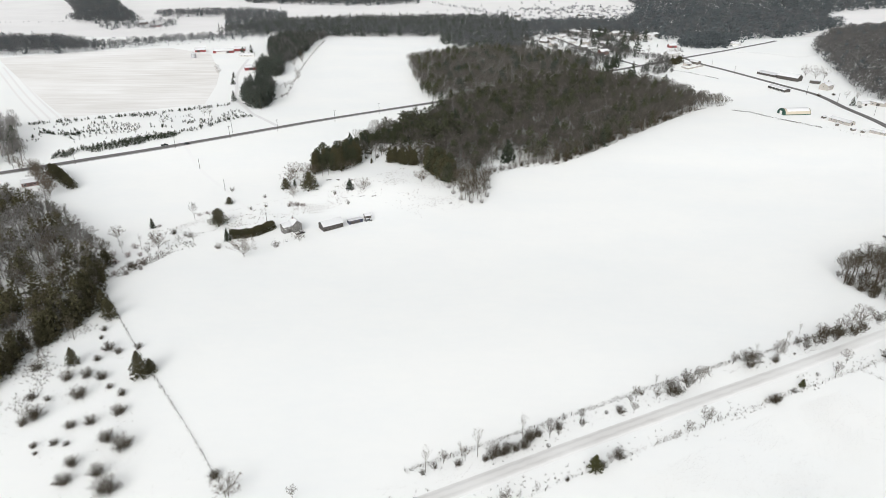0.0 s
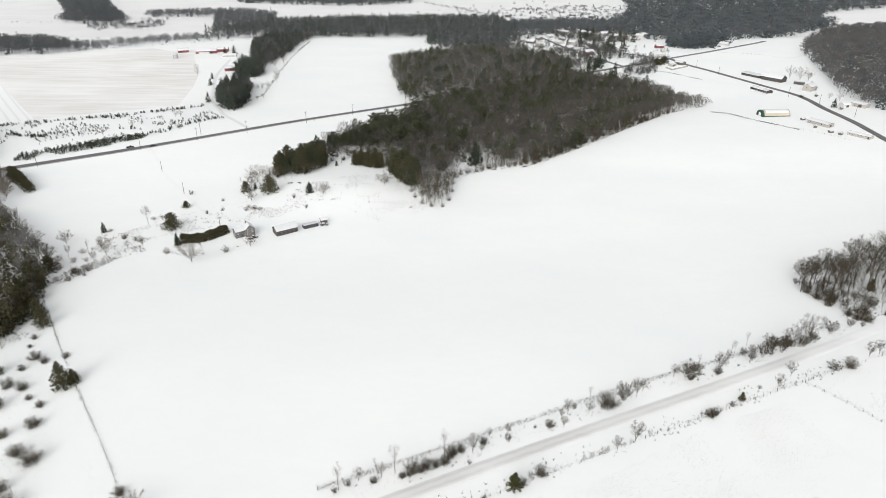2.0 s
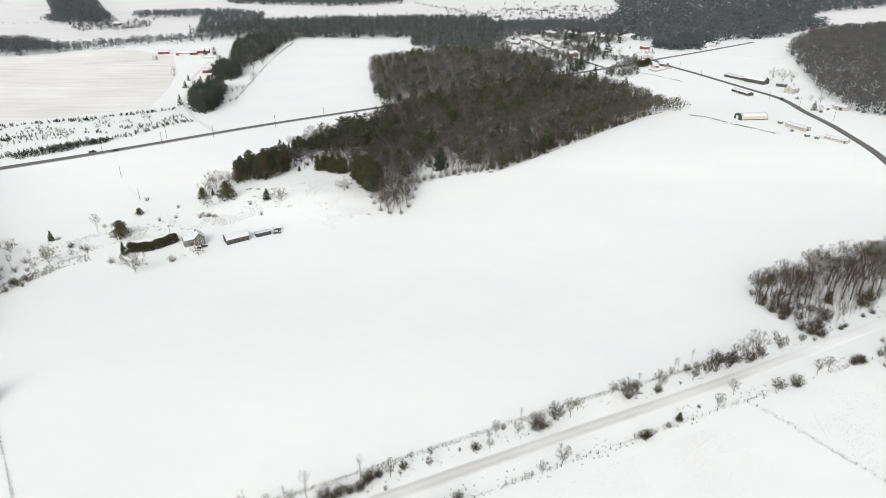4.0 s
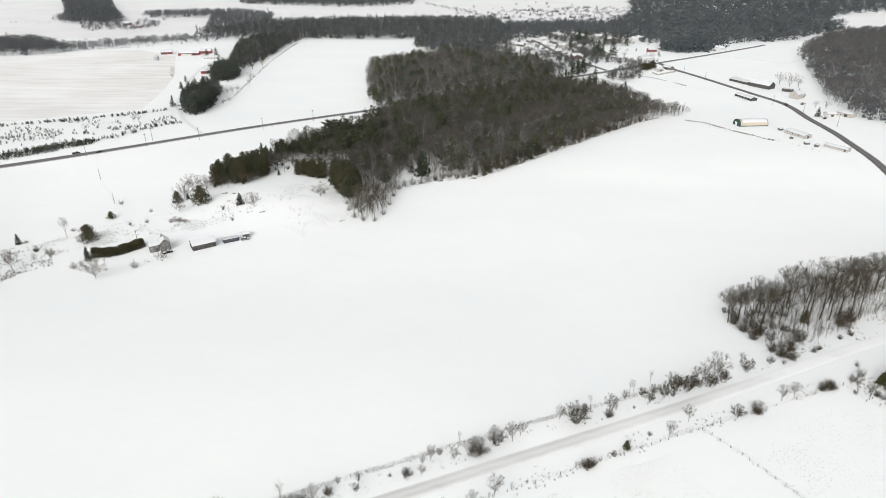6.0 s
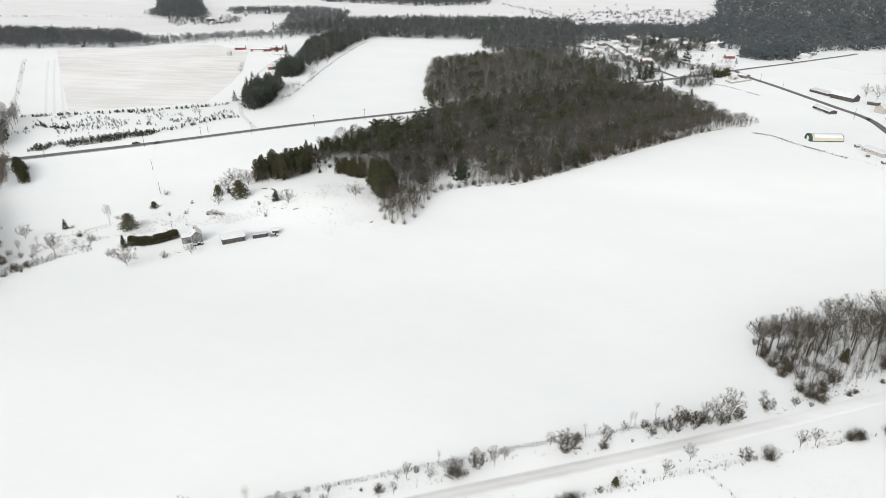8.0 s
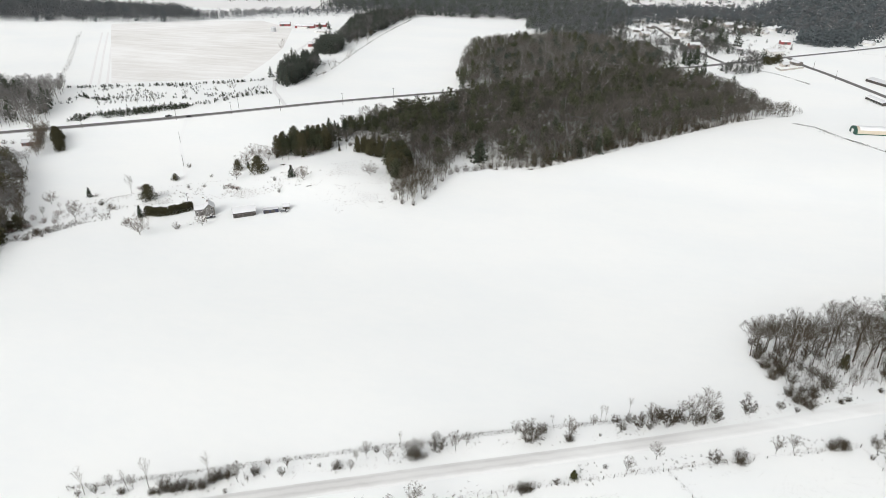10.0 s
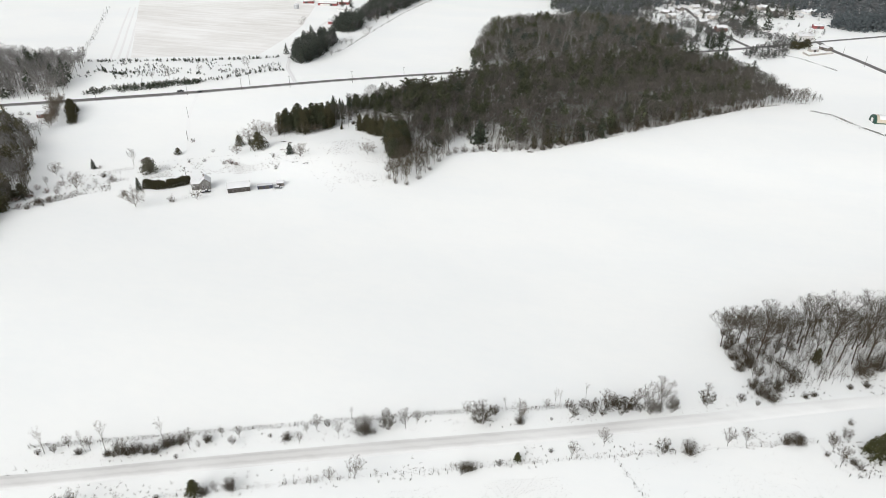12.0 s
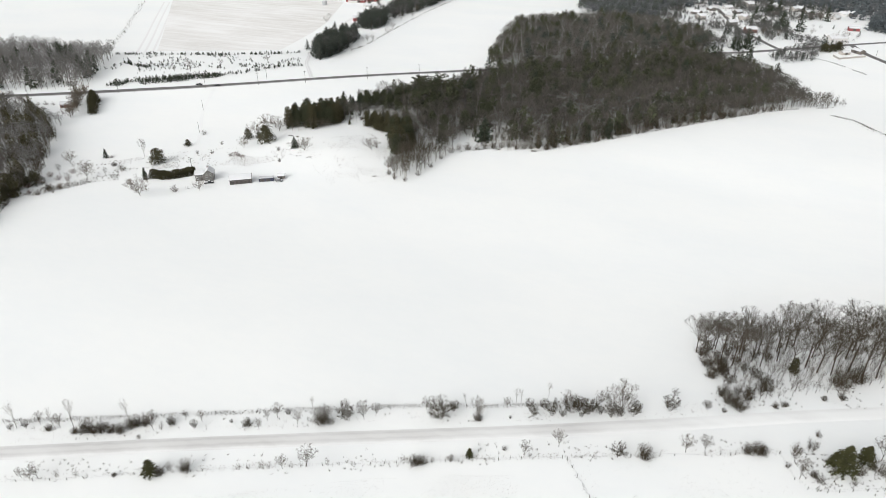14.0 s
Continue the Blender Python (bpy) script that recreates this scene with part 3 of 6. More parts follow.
HEDGE_BUSHES = [(4.9, 156.8, 3.2), (13.7, 159.0, 3.0), (16.5, 160.6, 5.9), (19.4, 161.3, 4.7), (21.2, 162.9, 5.5), (24.1, 163.6, 4.0), (26.9, 164.7, 4.8), (28.7, 167.7, 5.6), (29.8, 169.4, 4.4), (32.1, 170.4, 4.0), (39.7, 173.7, 4.5), (63.1, 182.3, 3.8), (85.2, 192.7, 8.1), (132.1, 212.4, 4.3)]
DENSE_TREES = [(91.8, 196.5, 10.4), (120.2, 208.6, 11.7)]
SOUTH_TREES = [(14.0, 139.5, 5.5), (16.8, 140.0, 5.9), (18.8, 141.2, 7.8), (53.7, 157.7, 5.2), (83.8, 171.3, 6.7), (90.3, 174.6, 10.5), (150.4, 202.7, 8.8), (159.4, 211.0, 8.3), (196.7, 223.6, 8.8), (202.3, 226.1, 8.0), (228.0, 231.7, 6.9), (229.1, 225.4, 9.6), (253.4, 243.4, 11.2), (-45.3, 142.8, 7.0)]
SOUTH_SAPLINGS = [(23.2, 143.7, 3.4), (28.8, 146.1, 4.5), (32.0, 146.8, 2.3), (34.8, 152.7, 1.5), (71.9, 166.1, 3.3), (74.5, 167.2, 3.3), (78.5, 168.8, 4.5), (80.1, 169.8, 3.7), (96.0, 177.3, 4.2), (102.9, 180.0, 2.6), (86.3, 172.6, 2.5), (88.8, 173.9, 2.9), (117.0, 186.5, 4.4), (118.3, 187.0, 4.0), (123.5, 189.3, 4.0), (125.1, 190.1, 3.1), (152.1, 203.0, 3.1), (158.3, 205.1, 2.2)]
SOUTH_BUSHES = [(38.8, 150.3, 2.3), (51.0, 155.9, 4.3), (57.1, 159.9, 6.4), (120.3, 187.7, 4.9), (121.9, 188.6, 4.4), (129.9, 192.9, 3.1), (144.0, 203.1, 2.3), (177.3, 214.4, 6.4), (185.0, 216.2, 7.6), (214.6, 230.7, 5.2), (217.6, 231.7, 5.9), (233.1, 227.8, 3.6), (241.8, 237.9, 5.0), (219.2, 233.1, 4.0)]
SOUTH_EVERGREENS = [(48.4, 154.9, 7.8), (134.8, 196.5, 4.9), (241.3, 233.5, 13.5), (248.3, 240.1, 9.0), (239.0, 235.5, 7.0)]
YARD_TREES = [(-107.0, 312.7, 12.7), (-104.3, 434.7, 12.1), (-94.6, 434.7, 11.2), (-98.1, 397.8, 8.1), (-104.7, 421.6, 10.6), (-51.7, 400.6, 9.5), (-14.7, 422.3, 10.0), (-81.3, 332.3, 7.2), (-156.1, 321.3, 11.5), (-184.7, 334.5, 9.0)]
YARD_SHRUBS = [(-141.7, 410.7, 4.7), (-116.9, 398.5, 3.3), (-120.6, 378.1, 3.6), (-112.1, 382.5, 3.6), (-70.5, 397.9, 4.4), (-59.9, 383.2, 3.9), (-97.4, 382.3, 4.0), (-92.3, 383.9, 4.0), (-145.2, 338.5, 5.7), (-92.6, 324.9, 6.4), (-13.4, 428.0, 3.2)]
YARD_EVERGREENS = [(-121.8, 332.8, 8.1), (-61.5, 403.7, 8.0), (-171.2, 350.3, 6.6), (-53.1, 463.0, 3.9), (-101.2, 418.8, 5.0)]
YARD_CEDARS = [(-134.0, 356.5, 9.8), (-137.2, 388.4, 4.4), (-106.2, 413.8, 7.4), (-89.5, 411.6, 11.5), (-176.0, 302.0, 8.5)] + [(-281, 444, 8.0), (-276, 440, 9.0), (-272, 436, 8.5), (-268, 432, 9.0), (-262, 426, 8.5), (-257, 421, 7.5), (-252, 416, 7.0)]
WEST_TREES = [(-174.8, 317.9, 8.1), (-150.4, 362.2, 13.0), (-154.2, 207.2, 11.3), (-156.4, 207.2, 6.7), (-177.1, 305.2, 14.7), (-176.6, 295.0, 15.3), (-184.3, 301.7, 16.2), (-156.2, 308.7, 8.9), (-154.7, 228.4, 13.1), (-166, 322, 9.0), (-163, 330, 7.5), (-147, 327, 7.0), (-140, 330, 6.0)]
WEST_SHRUBS = [(-155.6, 341.9, 4.3), (-148.3, 339.6, 4.2), (-124.0, 323.1, 5.5), (-156.3, 301.7, 5.2), (-158.7, 297.0, 4.8), (-160.1, 290.4, 4.4), (-161.9, 299.0, 5.2), (-155.5, 296.3, 3.2)]
MEADOW_SHRUBS = [(-136.6, 220.8, 6.5), (-131.8, 218.7, 4.0), (-137.8, 213.6, 4.2), (-143.7, 229.3, 2.7), (-145.7, 236.1, 3.3), (-143.3, 201.1, 6.9), (-136.6, 202.9, 6.4), (-130.5, 201.5, 5.7), (-124.8, 196.0, 3.6), (-118.4, 192.0, 4.1), (-133.8, 190.8, 7.0), (-115.0, 181.8, 5.9), (-122.7, 176.5, 5.3), (-128.6, 174.5, 4.3), (-143.6, 179.4, 7.7), (-145.6, 175.9, 5.2), (-150.5, 189.8, 3.9), (-144.2, 188.8, 3.4), (-129.8, 166.2, 3.5), (-125.6, 166.0, 2.6)]
MEADOW_SHRUBS2 = [(-113.0, 168.1, 6.7), (-106.1, 164.7, 8.1), (-119.0, 156.8, 5.8), (-117.9, 149.2, 5.7), (-109.2, 153.0, 6.5), (-102.7, 145.8, 9.2), (-135.9, 164.9, 3.2), (-133.6, 161.6, 1.8), (-125.1, 222.4, 3.8), (-71.7, 151.8, 4.3), (-158.6, 207.2, 5.6)]
MEADOW_EVERGREENS = [(-116.1, 203.2, 11.7), (-113.4, 206.1, 6.3), (-148.2, 246.7, 10.0), (-154.9, 255.5, 9.5), (-146.1, 210.9, 8.0)]
NEARWOOD_TREES = [(203.0, 284.0, 17.6), (206.1, 277.6, 21.0), (210.1, 276.3, 22.1), (213.1, 280.6, 20.9), (217.1, 282.3, 19.5), (219.9, 279.8, 19.4), (226.0, 286.1, 20.7), (230.6, 282.5, 21.7), (235.7, 286.4, 25.5), (239.3, 284.3, 25.2), (243.9, 284.5, 25.1), (250.0, 288.9, 27.5), (254.4, 287.2, 27.2), (259.2, 289.2, 27.1), (199.8, 286.7, 13.5)]

plant_row(VASE_TREES, "bare_tree", VASE, "thin half-dead leafless tree rising from the hedgerow", "tree", "hedgerow trees", 11, 1.0, 9)
plant_row(HEDGE_UPRIGHT, "bush", UPRIGHT, "upright many-stemmed leafless bush in the hedgerow", "bush", "hedgerow bushes", 6.3, 1.05)
plant_row(HEDGE_TREES, "bare_tree", SMALL_ROUND, "small leafless tree with a twiggy crown in the hedgerow", "tree", "hedgerow trees", 12, 0.9, 5)
plant_row(HEDGE_BUSHES, "bush", BUSH, "dense leafless brown bush in the hedgerow by the lane", "bush", "hedgerow bushes", 5.8, 1.0)
plant_row(DENSE_TREES, "bare_tree", DENSE, "dark dense round-crowned leafless tree in the hedgerow", "tree", "hedgerow trees", 13)
plant_row(SOUTH_TREES, "bare_tree", SMALL_ROUND, "small leafless tree on the snowy lane verge", "tree", "verge trees", 11.8, 0.85, 4)
plant_row(SOUTH_SAPLINGS, "bush", LOOSE_UPRIGHT, "thin leafless saplings along the snowy verge", "bush", "verge bushes", 5.8, 1.0)
plant_row(SOUTH_BUSHES, "bush", BUSH + DENSE_BUSH, "rounded leafless bush on the snowy verge by a fence", "bush", "verge bushes", 6.2)
plant_row(SOUTH_EVERGREENS, "pine_tree", BUSHY_PINE, "dark olive-green bushy young pine in the snow", "tree", "verge evergreens", 13, 1.0)
plant_row(YARD_TREES, "bare_tree", ROUND, "spreading leafless tree near the farmhouse", "tree", "farmyard trees", 10, 1.1)
plant_row(YARD_SHRUBS, "bush", LOOSE_BUSH, "small leafless bush in the snowy farmyard", "bush", "farmyard bushes", 6)
plant_row(YARD_EVERGREENS, "spruce_tree", SPRUCE + CEDAR_TREE[:1], "dark green conical evergreen near the farmhouse", "tree", "farmyard evergreens", 10, 1.15)
plant_row(YARD_CEDARS, "cedar_tree", ROUND_CEDAR, "broad dark green cedar standing in snow", "tree", "farmyard cedars", 10, 1.25)
plant_row(WEST_TREES, "bare_tree", EDGE + VASE[:2], "leafless tree at the edge of the field", "tree", "field edge trees", 10)
plant_row(WEST_SHRUBS, "bush", LOOSE_BUSH + BUSH[:1], "leafless bush at the snowy field edge", "bush", "field edge bushes", 6)
plant_row(MEADOW_SHRUBS + MEADOW_SHRUBS2, "bush", BUSH, "rounded leafless brown bush in a snowy meadow", "bush", "meadow bushes", 6.4, 1.2)
plant_row(MEADOW_EVERGREENS, "cedar_tree", MEADOW_CEDAR, "dark ragged evergreen cedar beside the wire fence", "tree", "meadow evergreens", 10, 1.2)
plant_row(NEARWOOD_TREES, "bare_tree", TALL, "tall leafless hardwood with a fan-shaped crown", "tree", "trees of the small wood", 11.8)


# light forms for the inside of the woods, joined into one object a wood
def arrays(pair):
    out = []
    for g in pair:
        v = np.array([tuple(p) for p in g.v], dtype=np.float32)
        tri = []
        for f in g.f:
            tri += [(f[0], f[i], f[i + 1]) for i in range(1, len(f) - 1)]
        out.append((v, np.array(tri, dtype=np.int32)))
    return out


LIGHT_BARE = [arrays(wood_tree(s, 10, 0.33, 0.24, 170, 0.21, 4)) for s in range(31, 37)]
STAND_BARE = [arrays(wood_tree(s, 10, 0.22, 0.22, 125, 0.15, 4)) for s in range(301, 305)]
YOUNG_BARE = [arrays(branching(s, 10, 0.15, 5, 0.26, 4, 3, 1, 0.065, 0.009, 20, 0.1, 0.5, 3)) for s in range(37, 41)]
LIGHT_SPRUCE = [arrays(fir(s, 10, 2.5, 30, 5, 0.088, 0.06, 0.9, 0.1)) for s in range(41, 44)]
EDGE_BARE = [arrays(branching(s, 10, 0.25, 6, 0.24, 4, 3, 1, 0.1, 0.009, 5, 0.1, 0.55, 3)) for s in (61, 62, 63, 64)]
LIGHT_CEDAR = [arrays(fir(s, 10, 2.4, 36, 6, 0.07, 0.03, 0.6, 0.6)) for s in range(48, 51)]
LIGHT_PINE = [arrays(fir(s, 10, 2.6, 24, 5, 0.095, 0.3, 0.6, 0.3)) for s in range(44, 47)]

MID_SPRUCE = [arrays(fir(s, 10, 2.6, 30, 6, 0.075, 0.03, 0.75, 0.35)) for s in range(58, 61)]
MID_BARE = [arrays(wood_tree(s, 10, 0.33, 0.1, 125, 0.25, 2)) for s in range(47, 51)]
GREY_BARE = [arrays(wood_tree(s, 10, 0.36, 0.04, 100, 0.45, 0)) for s in range(351, 355)]
FAR_BARE = [arrays(wood_tree(s, 10, 0.36, 0.02, 48, 0.95, 0)) for s in range(51, 55)]
FAR_SPRUCE = [arrays(fir(s, 10, 2.6, 14, 3, 0.15, 0.03, 0.9, 0.1)) for s in range(55, 58)]


def strip_outline(points, wide):
    """An outline along a line."""
    line = along(points, 12)
    return [(p.x - d.y * wide, p.y + d.x * wide) for p, d in line] + [(p.x + d.y * wide, p.y - d.x * wide) for p, d in reversed(line)]


def woodland(name, poly, spacing, height, evergreen, label, bare=LIGHT_BARE, dark=LIGHT_SPRUCE, seed=1, keep_out=(), mats=None, girth=1.0, patchy=-2.0):
    """Many trees joined into one object; evergreens stand in loose groups."""
    rng = random.Random(seed)
    vs, fs, ms, k = [], [], [], 0
    for x, y in scatter(poly, spacing, rng, keep_out):
        if noise.noise((x * 0.06, y * 0.06, seed + 0.5)) + rng.uniform(-0.25, 0.25) < patchy:
            continue
        clump = noise.noise((x * 0.03, y * 0.03, seed)) * 0.4 + rng.uniform(-0.5, 0.5)
        green = clump > 0.5 - evergreen
        g = rng.choice(dark if green else bare)
        h = rng.uniform(*height) * (1.0 if green else 0.95) / 10
        a, w = rng.uniform(0, math.tau), h * girth * rng.uniform(0.85, 1.2)
        c, s = math.cos(a) * w, math.sin(a) * w
        z = ground_z(x, y) - 0.1
        for i, (v, f) in enumerate(g):
            vs.append(np.stack([x + v[:, 0] * c - v[:, 1] * s, y + v[:, 0] * s + v[:, 1] * c, z + v[:, 2] * h], 1))
            fs.append(f + k)
            ms.append(np.full(len(f), 0 if i == 0 else (2 if green else 1), dtype=np.int32))
            k += len(v)
    v, f, m = np.concatenate(vs), np.concatenate(fs), np.concatenate(ms)
    me = bpy.data.meshes.new(name)
    me.vertices.add(len(v))
    me.vertices.foreach_set("co", v.astype(np.float32).ravel())
    me.loops.add(len(f) * 3)
    me.loops.foreach_set("vertex_index", f.ravel())
    me.polygons.add(len(f))
    me.polygons.foreach_set("loop_start", np.arange(0, len(f) * 3, 3, dtype=np.int32))
    me.polygons.foreach_set("material_index", m)
    me.update(calc_edges=True)
    for mat in mats or (BARK, TWIG, PINE):
        me.materials.append(mat)
    return tagged(new(name, me), label, "woods", kind="stuff")


MAIN_WOOD = [(-97, 440), (-71, 446), (-60, 470), (-37, 466), (-17, 456), (3, 418), (11, 393), (24, 386), (31, 412), (33, 444), (57, 460), (83, 466), (103, 480), (139, 514), (189, 567), (242, 622), (266, 640), (250, 690), (223, 737), (165, 788), (41, 682), (5, 645), (4, 600), (-14, 571), (-34, 554), (-50, 535), (-66, 508), (-78, 480)]
NORTH_WOOD = [(-8, 662), (-22, 700), (-35, 785), (-45, 875), (-18, 912), (30, 935), (60, 955), (110, 950), (165, 905), (190, 850), (172, 805), (60, 713)]
PINE_CORNER = [(-98, 441), (-71, 446), (-60, 462), (-64, 480), (-80, 476), (-92, 462)]
CEDAR_BLOCK = [(-42, 463), (-19, 458), (-14, 466), (-38, 473)]
CEDAR_CORNER = [(-14, 453), (3, 420), (9, 436), (-5, 462)]
PINE_GROVE = [(-32, 502), (-4, 486), (14, 500), (4, 535), (-20, 560), (-36, 540)]
WOOD_TIP = [(3, 418), (11, 393), (24, 386), (31, 412), (33, 440), (12, 440)]
GLADE = [(33, 444), (57, 460), (70, 464), (60, 478), (42, 472), (34, 462)]
WEST_LOBE = [(-78, 476), (-60, 471), (-37, 475), (-18, 470), (-8, 484), (-30, 503), (-52, 522), (-70, 500)]
EVERGREEN_SPOTS = [WEST_LOBE, PINE_CORNER, CEDAR_BLOCK, CEDAR_CORNER, WOOD_TIP, GLADE]


def grove(poly, spacing, name, kits, heights, label, group, seed, girth=1.0):
    rng = random.Random(seed)
    for x, y in scatter(poly, spacing, rng):
        h = rng.uniform(*heights) / 10
        plant_tree(name, rng.choice(kits), x, y, rng.uniform(0, 360), (h * girth * rng.uniform(0.85, 1.15), h), label, "tree", group)


def tree_line(points, step, name, kits, heights, label, group, seed, stray=(0, 4), girth=1.0):
    """Single trees along a wood's edge, straying to its inner side."""
    rng = random.Random(seed)
    for p, d in along(points, step):
        n = Vector((-d.y, d.x, 0)) * rng.uniform(*stray)
        h = rng.uniform(*heights) / 10
        plant_tree(name, rng.choice(kits), p.x + n.x, p.y + n.y, rng.uniform(0, 360), (h * girth * rng.uniform(0.85, 1.15), h), label, "tree", group)


grove(PINE_CORNER, 4.3, "pine_tree", FULL_PINE + CEDAR_TREE, (10, 17), "dark green pine at the corner of the wood", "corner pines", 70, 1.1)
grove(CEDAR_BLOCK, 3.2, "cedar_tree", CEDAR_TREE, (7.5, 12.5), "dense brownish-green cedar at the edge of the wood", "edge cedars", 71, 1.15)
grove(CEDAR_CORNER, 3.6, "cedar_tree", CEDAR_TREE + FULL_PINE, (12, 17.5), "dense brownish-green cedar at the edge of the wood", "edge cedars", 72, 1.1)
plant_row([(-58, 474, 3), (-50, 476, 3.5), (-42, 480, 3), (-34, 476, 3), (-56, 484, 3.5), (-46, 490, 4), (-38, 490, 3.5), (-26, 482, 3.5), (-66, 482, 4), (-18, 478, 4), (-60, 492, 4), (-30, 494, 4)], "bush", BUSH + LOOSE_BUSH, "leafless bush in a snowy gap of the wood", "bush", "wood gap bushes", 5)
grove(PINE_GROVE, 11.0, "pine_tree", PINE_TREE, (13, 20), "tall white pine with dark plumes above the wood", "tall pines", 73)
plant_row([(12, 394, 4), (18, 389, 4.5), (25, 389, 4), (29, 400, 4), (31, 415, 4), (7, 404, 4), (4, 414, 4.5), (32, 430, 4)], "bush", LOOSE_BUSH, "tangled leafless bush at the tip of the wood", "bush", "wood tip bushes", 5)
grove(WOOD_TIP, 4.0, "bare_tree", EDGE, (8, 13.5), "slender leafless tree at the tip of the wood", "wood tip trees", 74, 1.25)
tree_line([(-74, 484), (-66, 494), (-45, 512), (-28, 524)], 4.6, "spruce_tree", FULL_PINE + SPRUCE[:1], (10, 16), "dark narrow evergreen at the back of the wood", "row of spruces", 75, (-2, 2))
tree_line([(88, 470), (104, 484), (139, 518), (165, 545), (200, 583)], 8, "cedar_tree", CEDAR_TREE + PINE_TREE[:1], (8, 12), "dark cedar at the forest edge", "edge cedars", 77, (1, 4), 1.1)
tree_line([(34, 443), (58, 460), (83, 465), (103, 479), (139, 513), (189, 566), (242, 621)], 5.0, "thicket_bush", LOOSE_BUSH + BUSH[:1], (9, 14), "leafless bush along the forest edge", "forest edge bushes", 82, (-0.5, 3))
plant_row([(24, 452, 14), (18, 470, 15), (30, 480, 16), (8, 474, 15), (40, 505, 15), (75, 478, 11), (92, 484, 12), (112, 496, 12), (134, 520, 12), (150, 536, 11), (-2, 486, 15), (60, 500, 14), (88, 510, 15)], "pine_tree", FULL_PINE + CEDAR_TREE[:1], "dark green pine among bare trees at the forest edge", "tree", "forest edge pines", 10, 1.2)
plant_row([(48.0, 470.0, 16.5), (10.0, 546.0, 19.0), (39.0, 640.0, 17.0), (75.0, 560.0, 18.0), (118.0, 540.0, 15.0)], "spruce_tree", FAR_SPRUCE_TREE, "tall dark spruce standing among bare trees", "tree", "forest spruces", 10, 1.25)
tree_line([(200, 288), (203, 278), (206, 268), (212, 260), (222, 264), (214, 274), (208, 284), (222, 284)], 3.4, "thicket_bush", UPRIGHT, (7, 13), "tangled leafless undergrowth bush in the small wood", "small wood bushes", 91, (-2, 2), 1.1)
tree_line([(226, 272), (244, 276), (262, 284), (290, 300), (316, 312)], 5.0, "thicket_bush", LOOSE_UPRIGHT + UPRIGHT[:1], (8, 14), "twiggy leafless undergrowth bush in the small wood", "small wood bushes", 93, (-5, 6), 1.1)
tree_line([(197, 281), (212, 287), (226, 293)], 3.6, "bare_tree", TALL, (15, 18), "leafless hardwood with a fan-shaped crown", "trees of the small wood", 79, (-2, 5))
tree_line([(230, 293), (262, 303), (330, 337)], 4.2, "bare_tree", TALL, (18, 22), "tall leafless hardwood with a fan-shaped crown", "trees of the small wood", 83, (-2, 6))
plant_row([(229, 237, 4.5), (233.5, 240, 5), (246, 234, 5), (252, 237, 6), (258, 243, 5), (235, 226, 3), (244, 229, 2.5), (236, 247, 3), (262, 238, 5.5), (226, 229, 2.5)], "bush", LOOSE_BUSH, "thin leafless bush by the fenced corner", "bush", "fenced corner bushes", 5)
plant_row([(231.0, 281.0, 6.5)], "cedar_tree", CEDAR_TREE, "lone dark cedar among leafless trees", "tree", "trees of the small wood", 10, 1.3)
plant_row([(209.5, 253.5, 7.5), (212.5, 251.5, 6.5), (207.0, 257.0, 6.0), (203.0, 266.0, 6.5), (201.5, 273.0, 6.5), (199.5, 279.0, 6.0), (206.0, 270.0, 6.0), (215.0, 258.0, 6.0), (246.0, 279.0, 9.5), (252.0, 284.0, 9.0), (224.0, 257.0, 3.0), (227.0, 259.0, 3.2), (240.0, 268.0, 3.0), (246.0, 271.0, 3.0)], "bush", BUSH, "tangled leafless bush at the edge of the small wood", "bush", "small wood bushes", 6)
plant_row([(430, 785, 15), (436, 773, 16), (442, 766, 15), (420, 678, 8), (428, 673, 9), (-280, 824, 9), (-271, 800, 8), (-174, 725, 8), (-168, 765, 9)], "bare_tree", LIGHT_ROUND, "leafless tree beside a farmyard", "tree", "farm trees", 10)
plant_row([(296, 862, 8.5), (303, 868, 7), (310, 876, 8.5)], "cedar_tree", ROUND_CEDAR, "broad dark round evergreen at the village junction", "tree", "junction evergreens", 10, 1.6)
plant_row([(316, 920, 13), (323, 926, 12), (309, 916, 11), (290, 948, 9), (246, 948, 10), (254, 925, 9), (238, 925, 11), (266, 935, 8), (193, 1010, 9), (212, 1012, 10), (186, 1062, 9), (207, 1098, 10), (170, 1085, 8), (165, 1128, 10), (255, 1052, 12), (283, 1040, 9), (298, 1058, 13), (310, 1062, 14), (322, 1064, 13), (200, 842, 9), (184, 840, 8), (160, 848, 10)], "bare_tree", LIGHT_ROUND, "grey leafless tree in a village yard", "tree", "village trees", 10)
plant_row([(395, 686, 3.5), (407, 632, 3), (413, 690, 3)], "bush", BUSH, "dark rounded bush in a snowy front yard", "bush", "yard bushes", 5, 1.3)
plant_row([(405, 641, 9), (-213, 663, 11), (-237, 743, 8), (-247, 780, 7), (-277, 930, 12), (-268, 940, 13)], "spruce_tree", FAR_SPRUCE_TREE, "dark green evergreen beside a farm drive", "tree", "farm evergreens", 10, 1.2)
tree_line([(-299, 421), (-316, 417), (-340, 421), (-358, 420)], 4.5, "thicket_bush", LOOSE_BUSH + SMALL_ROUND[:1], (6, 12), "leafless bush along the highway verge", "roadside bushes", 94, (-2, 2))
tree_line([(-312, 452), (-300, 450), (-292, 442), (-276, 424), (-264, 411), (-258, 403)], 4.0, "bare_tree", ROUND + TALL[:1], (8, 13), "leafless tree around a roadside house", "roadside trees", 80, (-3, 3))

